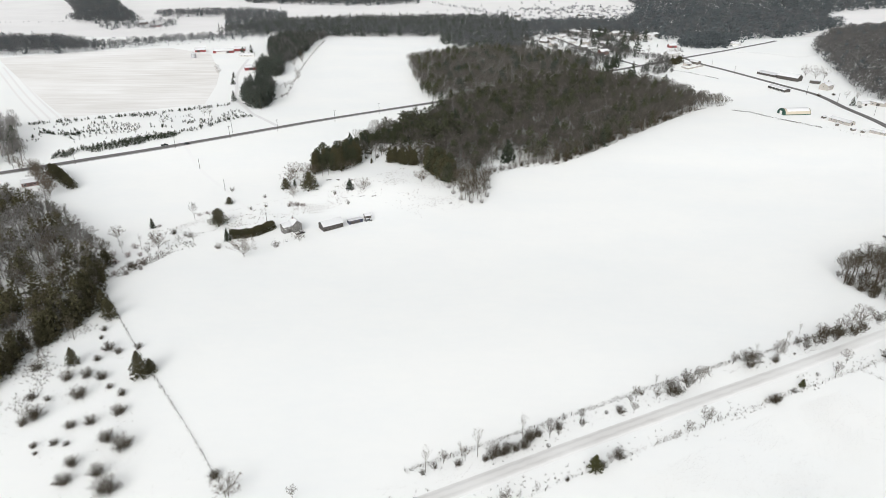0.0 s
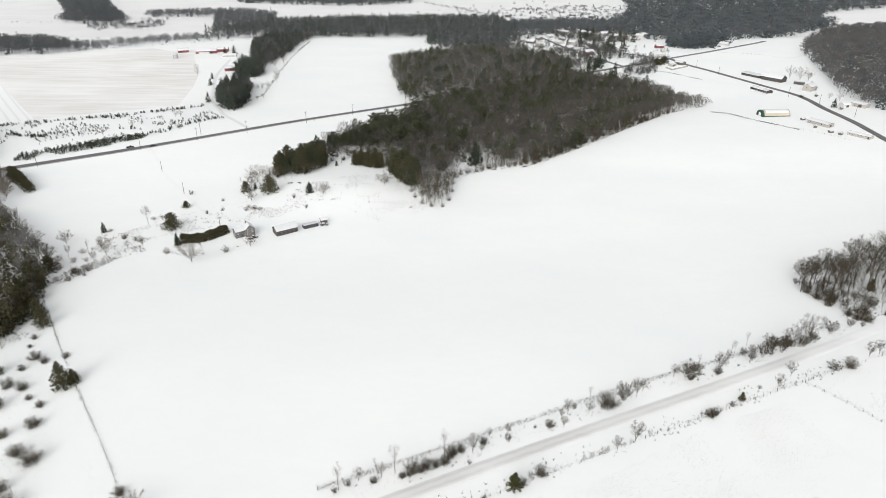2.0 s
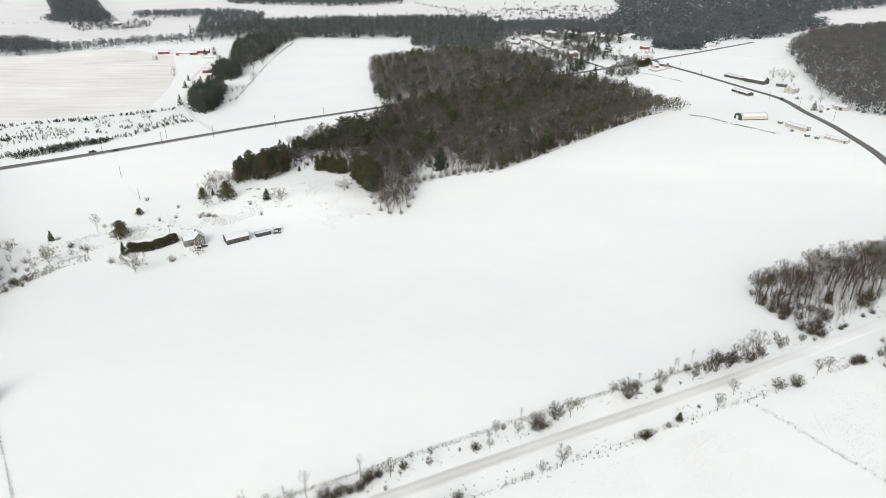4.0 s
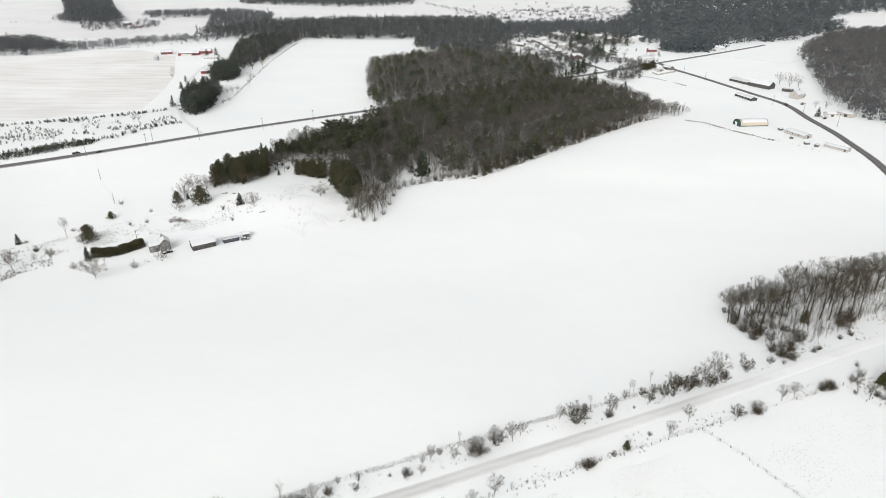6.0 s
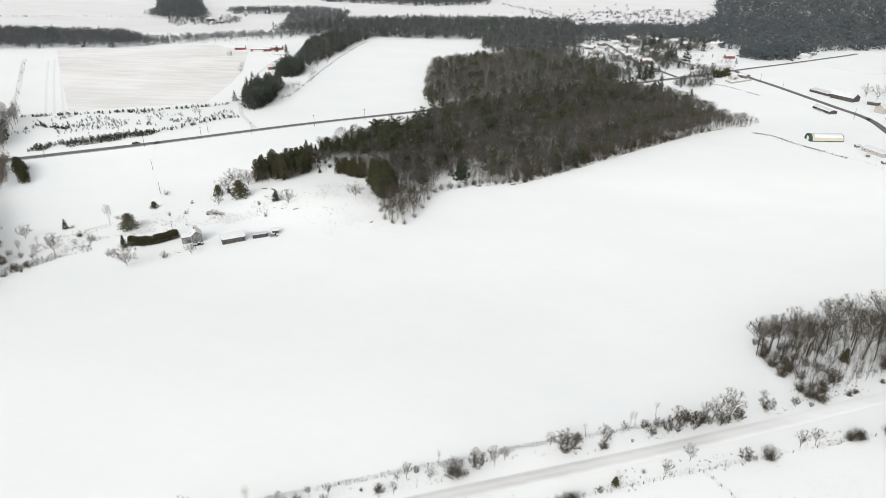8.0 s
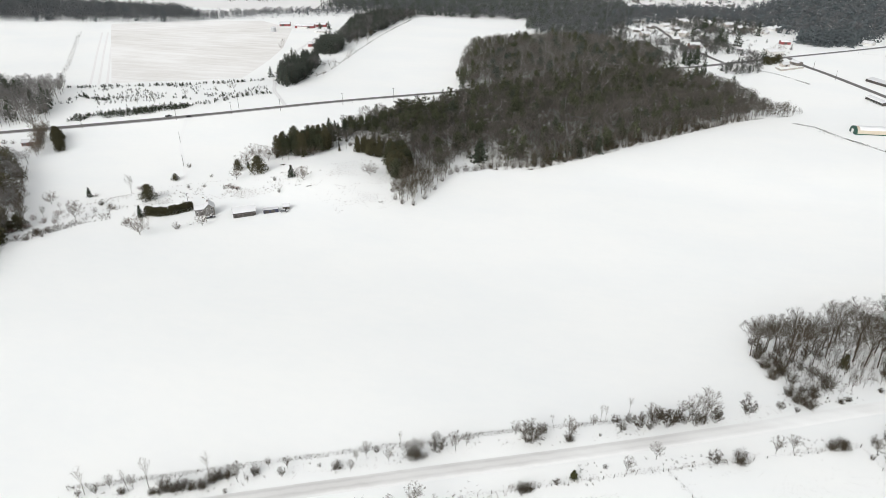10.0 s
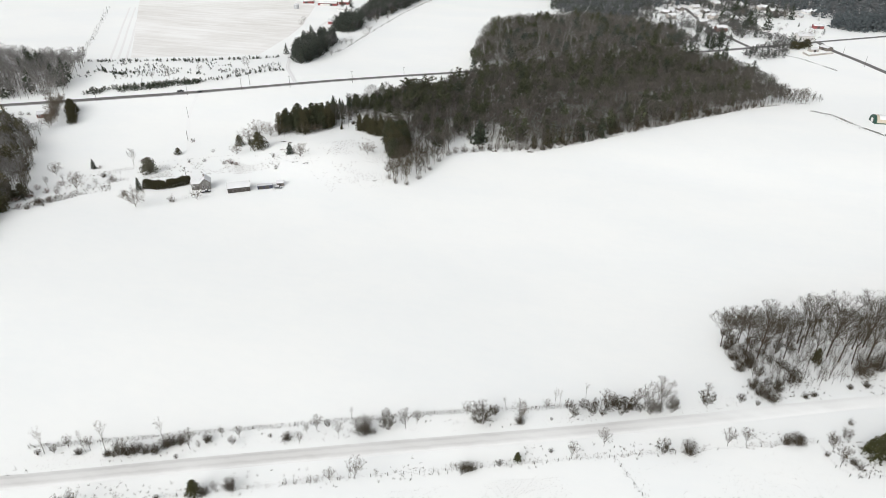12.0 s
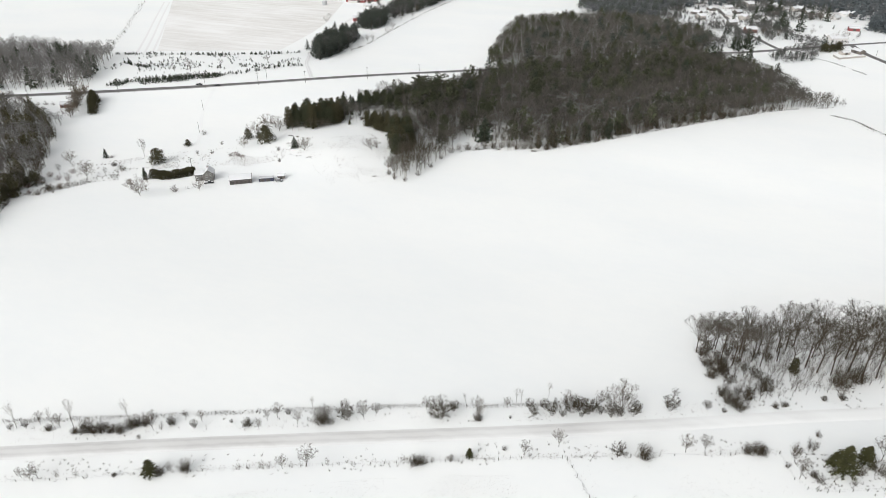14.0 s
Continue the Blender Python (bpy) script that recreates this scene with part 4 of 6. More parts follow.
HOMES = [(181, 1202), (227, 1160), (155, 1160), (261, 1160), (201, 1049), (218, 1030), (244, 1023), (203, 976), (285, 1142), (347, 1131), (366, 1212), (140, 1168), (225, 1187), (292, 1146), (170, 838), (355, 1128), (411, 1127), (445, 1026), (155, 1430), (325, 1410), (266, 1143), (302, 1128), (176, 1100), (197, 1125), (158, 1056), (210, 1085), (331, 1090), (313, 918), (328, 868), (314, 856), (224, 938), (341, 1002), (165, 1010), (377, 1389), (291, 1452), (236, 1065)]
CLEARINGS = [[(x - 10, y - 22), (x + 10, y - 22), (x + 10, y + 6), (x - 10, y + 6)] for x, y in HOMES]
STREET = [(251, 857), (240, 882), (232, 904), (218, 934), (206, 985), (197, 1040), (188, 1095), (178, 1140), (150, 1200)]
VILLAGE_STREET = [(150, 1000), (196, 965), (222, 1000), (222, 1050), (208, 1110), (195, 1160), (150, 1150), (140, 1080)]
VILLAGE_GREEN = [(262, 985), (275, 905), (312, 895), (345, 940), (372, 1000), (350, 1062), (305, 1062), (270, 1030)]
# FAR_MATS: the far woods' aerial haze is mixed into all three colours
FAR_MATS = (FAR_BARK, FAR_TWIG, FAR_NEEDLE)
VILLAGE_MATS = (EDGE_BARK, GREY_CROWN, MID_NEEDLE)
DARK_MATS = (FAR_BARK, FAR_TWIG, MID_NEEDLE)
woodland("woodland", MAIN_WOOD, 4.9, (9, 18.5), 0.13, "dense leafless hardwood forest mixed with dark pines", dark=LIGHT_PINE + LIGHT_SPRUCE, seed=3, keep_out=EVERGREEN_SPOTS, mats=(EDGE_BARK, CROWN_TWIG, PINE))
woodland("woodland", [(-40, 545), (0, 490), (40, 520), (80, 560), (130, 600), (205, 700), (165, 786), (41, 680), (5, 640)], 11.5, (13, 20), 2.0, "scattered dark pines rising above bare trees", dark=LIGHT_PINE + LIGHT_SPRUCE[:2], seed=37, mats=(BARK, TWIG, PINE), girth=1.25, patchy=-0.05)
woodland("woodland", [(5, 672), (60, 715), (170, 806), (185, 850), (150, 900), (60, 900), (-20, 800)], 15.0, (12, 18), 2.0, "scattered dark pines rising above bare trees", dark=LIGHT_PINE, seed=38, mats=(BARK, TWIG, MID_NEEDLE), girth=1.3, patchy=0.0)
woodland("woodland", WEST_LOBE, 5.6, (7, 12), 0.2, "thin grey hardwoods between dark pines", STAND_BARE, dark=LIGHT_PINE, seed=43, mats=(EDGE_BARK, MID_TWIG, PINE), girth=1.15)
# the north wood's share of haze is put into its grey twig colour
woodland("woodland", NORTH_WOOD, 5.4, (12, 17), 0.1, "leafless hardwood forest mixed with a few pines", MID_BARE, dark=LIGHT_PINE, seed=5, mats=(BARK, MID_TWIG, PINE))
woodland("woodland", [(-167, 195), (-169, 213), (-159, 248), (-170, 288), (-205, 288), (-270, 250), (-240, 200), (-195, 150)], 5.2, (9, 14), 0.5, "snow-dusted wood of olive-green cedars and bare hardwoods", STAND_BARE, dark=LIGHT_CEDAR, seed=6, mats=(EDGE_BARK, MID_TWIG, CEDAR), girth=1.2)
woodland("woodland", [(-170, 288), (-177, 300), (-192, 320), (-218, 346), (-238, 368), (-264, 384), (-300, 392), (-335, 380), (-270, 250), (-205, 288)], 5.2, (11, 17), 0.24, "mixed wood of leafless hardwoods and pointed spruces", STAND_BARE, dark=LIGHT_SPRUCE + LIGHT_CEDAR[:1], seed=36, mats=(EDGE_BARK, STAND_TWIG, CEDAR), girth=1.15)
woodland("woodland", [(-335, 380), (-300, 392), (-264, 384), (-246, 376), (-251, 388), (-289, 399), (-314, 406), (-339, 405), (-409, 345), (-380, 330)], 5.4, (9, 15), 0.24, "wood of bare hardwoods and spruces reaching towards the highway", STAND_BARE, dark=LIGHT_SPRUCE + LIGHT_CEDAR[:1], seed=40, mats=(EDGE_BARK, STAND_TWIG, CEDAR), girth=1.15, keep_out=[[(-300, 408), (-268, 408), (-268, 440), (-300, 440)]])
woodland("woodland", [(-310, 466), (-372, 560), (-500, 530), (-400, 418), (-360, 436)], 5.6, (12, 20), 0.04, "stand of leafless grey hardwoods beyond the highway", STAND_BARE, seed=7, mats=(EDGE_BARK, STAND_TWIG, NEEDLE), girth=1.1)
woodland("undergrowth", [(203, 268), (210, 255), (216, 255), (230, 265), (262, 286), (330, 318), (340, 345), (262, 308), (230, 294), (206, 288)], 2.6, (3.5, 9), -2.0, "open undergrowth of young leafless trees in the small wood", bare=YOUNG_BARE, seed=8, mats=(BARK, TWIG, NEEDLE))
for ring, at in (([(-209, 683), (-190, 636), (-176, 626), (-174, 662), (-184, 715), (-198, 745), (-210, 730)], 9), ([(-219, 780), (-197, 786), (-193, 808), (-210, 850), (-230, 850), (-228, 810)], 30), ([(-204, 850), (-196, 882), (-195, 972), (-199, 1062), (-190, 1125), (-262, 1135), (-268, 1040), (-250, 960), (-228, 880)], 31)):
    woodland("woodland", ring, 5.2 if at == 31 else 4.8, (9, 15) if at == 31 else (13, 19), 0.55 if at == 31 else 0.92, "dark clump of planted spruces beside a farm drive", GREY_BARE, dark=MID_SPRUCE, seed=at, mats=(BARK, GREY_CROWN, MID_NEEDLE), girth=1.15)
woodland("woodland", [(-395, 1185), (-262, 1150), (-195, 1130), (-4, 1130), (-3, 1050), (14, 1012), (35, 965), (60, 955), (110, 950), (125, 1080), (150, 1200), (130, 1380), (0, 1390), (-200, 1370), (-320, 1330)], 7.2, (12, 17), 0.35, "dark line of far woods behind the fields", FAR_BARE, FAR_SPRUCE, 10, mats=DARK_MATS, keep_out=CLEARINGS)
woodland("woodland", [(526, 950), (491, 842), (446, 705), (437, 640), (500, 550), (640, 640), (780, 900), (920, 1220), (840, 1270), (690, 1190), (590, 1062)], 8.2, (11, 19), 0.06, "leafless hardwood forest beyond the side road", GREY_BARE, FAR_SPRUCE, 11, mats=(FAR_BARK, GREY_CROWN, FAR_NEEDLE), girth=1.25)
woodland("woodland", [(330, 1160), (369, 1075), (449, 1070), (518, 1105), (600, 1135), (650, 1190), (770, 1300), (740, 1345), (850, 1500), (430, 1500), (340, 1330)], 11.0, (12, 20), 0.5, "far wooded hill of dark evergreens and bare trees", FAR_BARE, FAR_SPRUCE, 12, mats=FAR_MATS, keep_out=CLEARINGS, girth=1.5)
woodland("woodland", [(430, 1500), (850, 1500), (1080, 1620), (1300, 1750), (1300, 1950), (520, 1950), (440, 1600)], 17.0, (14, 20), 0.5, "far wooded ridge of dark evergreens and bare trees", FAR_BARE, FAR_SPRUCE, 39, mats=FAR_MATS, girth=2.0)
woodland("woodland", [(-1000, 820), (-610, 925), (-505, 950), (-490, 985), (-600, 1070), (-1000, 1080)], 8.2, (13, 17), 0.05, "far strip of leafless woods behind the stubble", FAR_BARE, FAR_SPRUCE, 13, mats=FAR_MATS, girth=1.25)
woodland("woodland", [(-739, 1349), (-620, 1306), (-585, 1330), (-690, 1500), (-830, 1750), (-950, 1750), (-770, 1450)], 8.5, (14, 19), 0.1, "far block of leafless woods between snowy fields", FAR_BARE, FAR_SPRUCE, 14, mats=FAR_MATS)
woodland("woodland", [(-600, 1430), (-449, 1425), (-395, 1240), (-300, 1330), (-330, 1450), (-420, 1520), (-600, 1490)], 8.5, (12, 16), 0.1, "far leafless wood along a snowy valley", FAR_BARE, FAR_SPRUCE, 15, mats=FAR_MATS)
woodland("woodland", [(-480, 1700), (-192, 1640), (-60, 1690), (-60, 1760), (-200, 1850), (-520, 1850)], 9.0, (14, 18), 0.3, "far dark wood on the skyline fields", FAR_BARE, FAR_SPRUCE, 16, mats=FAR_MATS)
woodland("woodland", [(95, 985), (140, 945), (205, 895), (290, 880), (320, 930), (300, 1000), (330, 1160), (250, 1200), (140, 1110)], 5.9, (7, 12), 0.25, "bare trees and spruces between the village houses", GREY_BARE, MID_SPRUCE, 17, mats=VILLAGE_MATS, keep_out=CLEARINGS + [VILLAGE_GREEN, VILLAGE_STREET, strip_outline(STREET, 7)], girth=1.2, patchy=-0.12)
woodland("woodland", VILLAGE_STREET, 9.0, (4, 9), 0.15, "small trees and bushes among the village yards", GREY_BARE, MID_SPRUCE, 41, mats=VILLAGE_MATS, keep_out=CLEARINGS + [strip_outline(STREET, 6)], girth=1.1, patchy=-0.05)
woodland("woodland", VILLAGE_GREEN, 16.0, (3, 7), 0.2, "few small trees on the open village green", GREY_BARE, MID_SPRUCE, 42, mats=VILLAGE_MATS, keep_out=CLEARINGS + [strip_outline(STREET, 6)], girth=1.1, patchy=0.1)
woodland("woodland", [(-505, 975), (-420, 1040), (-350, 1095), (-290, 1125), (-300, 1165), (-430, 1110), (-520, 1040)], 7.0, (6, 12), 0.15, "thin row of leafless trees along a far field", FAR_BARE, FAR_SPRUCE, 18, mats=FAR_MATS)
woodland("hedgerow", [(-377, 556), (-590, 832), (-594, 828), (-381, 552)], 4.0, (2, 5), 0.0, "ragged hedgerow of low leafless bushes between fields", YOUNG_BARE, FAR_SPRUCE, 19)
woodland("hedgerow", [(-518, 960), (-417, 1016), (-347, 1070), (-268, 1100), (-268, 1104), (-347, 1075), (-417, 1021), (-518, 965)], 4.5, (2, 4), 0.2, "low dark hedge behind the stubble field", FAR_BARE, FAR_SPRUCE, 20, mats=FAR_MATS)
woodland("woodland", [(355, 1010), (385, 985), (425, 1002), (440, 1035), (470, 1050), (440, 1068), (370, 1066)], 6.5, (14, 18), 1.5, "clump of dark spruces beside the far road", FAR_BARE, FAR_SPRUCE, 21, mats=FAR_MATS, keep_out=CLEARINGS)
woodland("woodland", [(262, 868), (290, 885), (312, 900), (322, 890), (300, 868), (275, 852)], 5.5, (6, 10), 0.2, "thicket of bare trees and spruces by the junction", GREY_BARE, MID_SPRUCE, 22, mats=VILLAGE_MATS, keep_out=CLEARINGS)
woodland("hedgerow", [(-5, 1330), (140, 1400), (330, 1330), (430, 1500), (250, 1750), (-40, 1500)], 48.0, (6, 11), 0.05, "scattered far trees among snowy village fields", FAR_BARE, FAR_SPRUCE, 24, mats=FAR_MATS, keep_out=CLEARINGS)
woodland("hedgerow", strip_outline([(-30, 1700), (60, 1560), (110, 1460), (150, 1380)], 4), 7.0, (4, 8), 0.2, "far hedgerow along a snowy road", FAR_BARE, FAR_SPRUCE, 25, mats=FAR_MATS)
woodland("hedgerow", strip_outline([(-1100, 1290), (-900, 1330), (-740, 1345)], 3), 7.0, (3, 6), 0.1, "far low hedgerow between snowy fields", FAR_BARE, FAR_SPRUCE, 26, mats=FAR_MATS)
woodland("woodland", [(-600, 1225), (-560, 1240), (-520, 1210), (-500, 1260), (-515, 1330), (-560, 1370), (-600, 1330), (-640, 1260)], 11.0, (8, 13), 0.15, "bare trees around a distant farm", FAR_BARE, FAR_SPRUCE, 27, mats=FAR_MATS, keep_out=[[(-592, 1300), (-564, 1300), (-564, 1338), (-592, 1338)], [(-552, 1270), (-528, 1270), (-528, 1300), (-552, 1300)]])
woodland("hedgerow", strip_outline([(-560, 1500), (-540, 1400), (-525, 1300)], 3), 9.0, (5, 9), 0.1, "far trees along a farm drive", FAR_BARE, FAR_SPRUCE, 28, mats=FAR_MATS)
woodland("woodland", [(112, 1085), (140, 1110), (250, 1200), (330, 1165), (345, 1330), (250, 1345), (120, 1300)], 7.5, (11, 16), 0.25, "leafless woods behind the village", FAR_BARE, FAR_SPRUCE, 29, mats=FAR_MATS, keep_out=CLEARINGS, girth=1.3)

plant_row([(-166, 673, 7), (-169, 728, 9), (-174, 789, 11), (-179, 723, 6), (-190, 849, 12), (-163, 684, 6), (-184, 872, 11), (-192, 905, 12)], "bare_tree", LIGHT_ROUND, "leafless tree along a snowy ditch", "tree", "ditch trees", 10, 0.9)
tree_line([(-180, 306), (-194, 320), (-218, 345), (-237, 366)], 4.5, "bare_tree", TALL[:2] + EDGE, (8, 13), "slender leafless tree at the corner of the wood", "wood corner trees", 85, (-4, 2))
tree_line([(-196, 176), (-174, 190), (-168, 213), (-159, 246), (-170, 284), (-180, 302)], 4.2, "cedar_tree", CEDAR_TREE + MEADOW_CEDAR[:1], (8, 13), "olive-green cedar at the edge of the wood", "cedar wood edge", 87, (1, 7), 1.15)
tree_line([(-186, 190), (-180, 215), (-172, 246), (-184, 280), (-200, 305), (-225, 335)], 6.5, "bare_tree", SMALL_ROUND + EDGE, (10, 15), "tall leafless tree among cedars", "cedar wood trees", 90, (0, 8), 0.9)
plant_row([(-175, 296, 3.5), (-172, 303, 4), (-169, 312, 3.5), (-170, 323, 4), (-163, 313, 3), (-166, 290, 3.2), (-178, 314, 4), (-159, 304, 2.6)], "bush", RED_BUSH, "reddish leafless bush at the corner of the wood", "bush", "wood corner bushes", 5, 1.3)
plant_row([(-93.5, 384, 2.6), (-97, 386, 2.2), (-89, 383, 2.4), (-146, 372, 2.2), (-150, 369, 2.4), (-168, 352, 2.0)], "bush", RED_BUSH, "low reddish bush in rough snowy grass", "bush", "rough grass bushes", 5, 1.7)
plant_row([(-274, 532, 7), (-270, 548, 8), (-259, 536, 6.5), (-246, 563, 8), (-222, 599, 7), (-216, 596, 8), (-232, 590, 5)], "bare_tree", LIGHT_ROUND, "small leafless tree among young spruces", "tree", "plantation trees", 10, 0.9)
tree_line([(-96, 438), (-86, 440), (-74, 444), (-64, 452)], 3.6, "bare_tree", EDGE + ROUND[:1], (6, 10), "leafless tree in front of the corner pines", "corner trees", 86, (-3, 1), 1.2)
plant_row([(-65.1, 144.3, 8.5)], "bare_tree", ROUND, "pale spreading leafless tree at the end of the meadow fence", "tree", "", 10)
woodland("forest_edge", strip_outline([(56, 464), (83, 471), (101, 485), (137, 519), (187, 572), (240, 627), (283, 655)], 4), 3.3, (8.5, 13), -2.0, "slender leafless trees along the forest edge", EDGE_BARE, seed=76, mats=(EDGE_BARK, TWIG, PINE))
woodland("forest_edge", strip_outline([(-70, 512), (-50, 531), (-34, 550), (-14, 567), (6, 592)], 5), 3.4, (8, 12), -2.0, "slender leafless trees along the back of the wood", EDGE_BARE, seed=81, mats=(EDGE_BARK, TWIG, PINE))
woodland("forest_edge", [(258, 638), (272, 636), (294, 652), (290, 662), (268, 654)], 4.0, (4, 7), -2.0, "small leafless trees at the far end of the forest", EDGE_BARE, seed=78, mats=(EDGE_BARK, TWIG, PINE), girth=1.3)
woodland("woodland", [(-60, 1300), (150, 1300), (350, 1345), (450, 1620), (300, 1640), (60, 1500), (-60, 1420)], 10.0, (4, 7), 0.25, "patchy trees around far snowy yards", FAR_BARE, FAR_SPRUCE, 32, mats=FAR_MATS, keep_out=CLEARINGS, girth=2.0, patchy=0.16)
plant_row([(49, 468, 17), (29, 501, 15), (-1, 630, 17), (50, 600, 18), (94, 529, 17), (115, 493, 12), (127, 504, 14), (122, 508, 12), (50, 523, 17), (140, 545, 15), (160, 570, 16), (185, 600, 16), (210, 625, 15), (95, 580, 18), (20, 560, 18), (60, 640, 18), (120, 640, 18), (165, 690, 19), (205, 725, 17), (215, 742, 16), (190, 765, 17)], "spruce_tree", FAR_SPRUCE_TREE, "tall dark evergreen standing among bare trees", "tree", "forest evergreens", 10, 1.15)
plant_row([(-13, 478, 10), (-25, 519, 16), (-18, 522, 17), (-40, 503, 13), (-9, 515, 15), (-53, 506, 12), (-58, 500, 11), (-65, 504, 11), (-72, 500, 10), (-37, 512, 15), (-31, 515, 14), (-47, 508, 14), (-44, 514, 13), (-62, 508, 12), (-5, 522, 15), (-20, 512, 14), (-2, 506, 13)], "pine_tree", FULL_PINE + SPRUCE[:1], "dark green pine behind a snowy glade", "tree", "glade pines", 10, 1.25)
woodland("undergrowth", strip_outline([(-170, 185), (-169, 213), (-160, 248), (-171, 286)], 3), 3.2, (4, 8), 0.5, "young cedars and bushes at the foot of the wood", YOUNG_BARE, LIGHT_CEDAR, seed=33, mats=(BARK, TWIG, CEDAR), girth=1.3)
HIGHWAY_STRIP = strip_outline(HIGHWAY, 9)
woodland("woodland", [(173, 800), (196, 790), (217, 842), (250, 901), (250, 971), (218, 936), (185, 855)], 6.0, (7, 13), 0.3, "bare trees and spruces around the first village yards", GREY_BARE, MID_SPRUCE, 34, mats=VILLAGE_MATS, keep_out=CLEARINGS + [HIGHWAY_STRIP], girth=1.2, patchy=0.05)
woodland("woodland", [(262, 868), (296, 876), (282, 812), (256, 790), (240, 806)], 5.0, (5, 9), 0.2, "thicket of bare trees beside the junction", GREY_BARE, MID_SPRUCE, 35, mats=VILLAGE_MATS, keep_out=CLEARINGS + [HIGHWAY_STRIP], girth=1.2)
plant_row([(211, 832, 17), (219, 844, 21), (206, 840, 15), (186, 755, 22), (193, 760, 19), (220, 768, 21), (213, 760, 16), (242, 716, 17), (237, 708, 14), (279, 968, 20), (263, 961, 16), (258, 968, 21), (240, 985, 15), (226, 1010, 14), (300, 1075, 18), (290, 1082, 16), (250, 1090, 22), (262, 1100, 20), (205, 1000, 13), (232, 1048, 17), (318, 1066, 20), (276, 905, 8), (300, 895, 9)], "spruce_tree", FAR_SPRUCE_TREE, "dark pointed spruce beside a village yard", "tree", "village spruces", 10, 1.1)


# ---- buildings, vehicles, poles, fences ----
GREY_SIDING = weathered("grey_clapboard", (0.16, 0.155, 0.145), stretch=(1, 1, 6))
GREY_BOARD = weathered("weathered_barn_boards", (0.16, 0.145, 0.13), stretch=(4, 4, 0.5))
DARK_BOARD = weathered("dark_barn_boards", (0.085, 0.078, 0.072), stretch=(4, 4, 0.5))
WHITE_SIDING = weathered("white_siding", (0.6, 0.59, 0.57), amount=0.15, stretch=(1, 1, 6))
CREAM_SIDING = weathered("cream_siding", (0.42, 0.395, 0.36), amount=0.15, stretch=(1, 1, 6))
RED_BOARD = weathered("red_barn_boards", (0.24, 0.075, 0.075), amount=0.3, stretch=(4, 4, 0.5))
RED_BRICK = weathered("red_brick", (0.17, 0.10, 0.085), fine=9)
BLUE_STEEL = weathered("blue_steel_sheet", (0.045, 0.05, 0.078), 0.5, amount=0.2)
ROOFING = weathered("dark_shingles", (0.09, 0.088, 0.085), 0.9)
DOOR_FRAME = weathered("grey_door_frame", (0.2, 0.185, 0.17))
TRIM = weathered("white_trim", (0.72, 0.71, 0.69), 0.6, amount=0.12)
DARK_DOOR = weathered("dark_door_paint", (0.06, 0.055, 0.05), 0.6)
GREEN_STEEL = weathered("green_steel_sheet", (0.022, 0.07, 0.052), 0.5, amount=0.25)
TARP = weathered("cream_tarpaulin", (0.5, 0.44, 0.35), 0.6, scale=0.25, amount=0.14)
SILO_STEEL = weathered("galvanised_steel", (0.45, 0.46, 0.47), 0.4, metal=0.5, amount=0.2)
BRICK_STACK = weathered("chimney_brick", (0.17, 0.14, 0.125))
GLASS, gn, gl, gb = material("window_glass", (0.02, 0.025, 0.03), 0.08)
gb.inputs["Specular IOR Level"].default_value = 0.5
RUBBER = weathered("tyre_rubber", (0.025, 0.025, 0.025))
STEEL = weathered("bright_rim_metal", (0.5, 0.5, 0.5), 0.35, metal=0.8)
LAMP_GLASS = weathered("lamp_lens", (0.7, 0.7, 0.68), 0.15, amount=0.1)
RED_LENS = weathered("red_lamp_lens", (0.35, 0.02, 0.02), 0.2)


def chevron(L, W, H, rise, out, t, lift):
    """A gable roof's cross-section, run along the ridge."""
    w = W / 2 + out
    ze = H - out * rise / (W / 2) + lift
    zr = H + rise + lift
    return Geo().prism([(-w, ze), (0, zr), (w, ze), (w, ze + t), (0, zr + t), (-w, ze + t)], -L / 2 - out * 0.8, L / 2 + out * 0.8)


def opening(house, side, u, z, w, h, L, W, kind):
    """A window or door set on one wall: a frame of four bars and what fills it."""
    def slab(u0, u1, z0, z1, d0, d1, g):
        if side == "S":
            g.box(u0, -W / 2 - d1, z0, u1, -W / 2 - d0, z1)
        elif side == "N":
            g.box(u0, W / 2 + d0, z0, u1, W / 2 + d1, z1)
        elif side == "E":
            g.box(L / 2 + d0, u0, z0, L / 2 + d1, u1, z1)
        else:
            g.box(-L / 2 - d1, u0, z0, -L / 2 - d0, u1, z1)
        return g
    g, e = Geo(), 0.1
    for a, b, c, d in ((u - w / 2 - e, u - w / 2, z - e, z + h + e), (u + w / 2, u + w / 2 + e, z - e, z + h + e), (u - w / 2, u + w / 2, z + h, z + h + e), (u - w / 2, u + w / 2, z - e, z)):
        slab(a, b, c, d, 0.002, 0.09, g)
    if kind == "window":
        slab(u - 0.03, u + 0.03, z, z + h, 0.004, 0.06, g)
    frame_ob = part(kind + "_frame", g, TRIM if kind == "window" else DOOR_FRAME, house, "white frame" if kind == "window" else "grey board frame")
    part("pane" if kind == "window" else "door_leaf", slab(u - w / 2, u + w / 2, z, z + h, 0.003, 0.04, Geo()), GLASS if kind == "window" else DARK_DOOR, frame_ob)


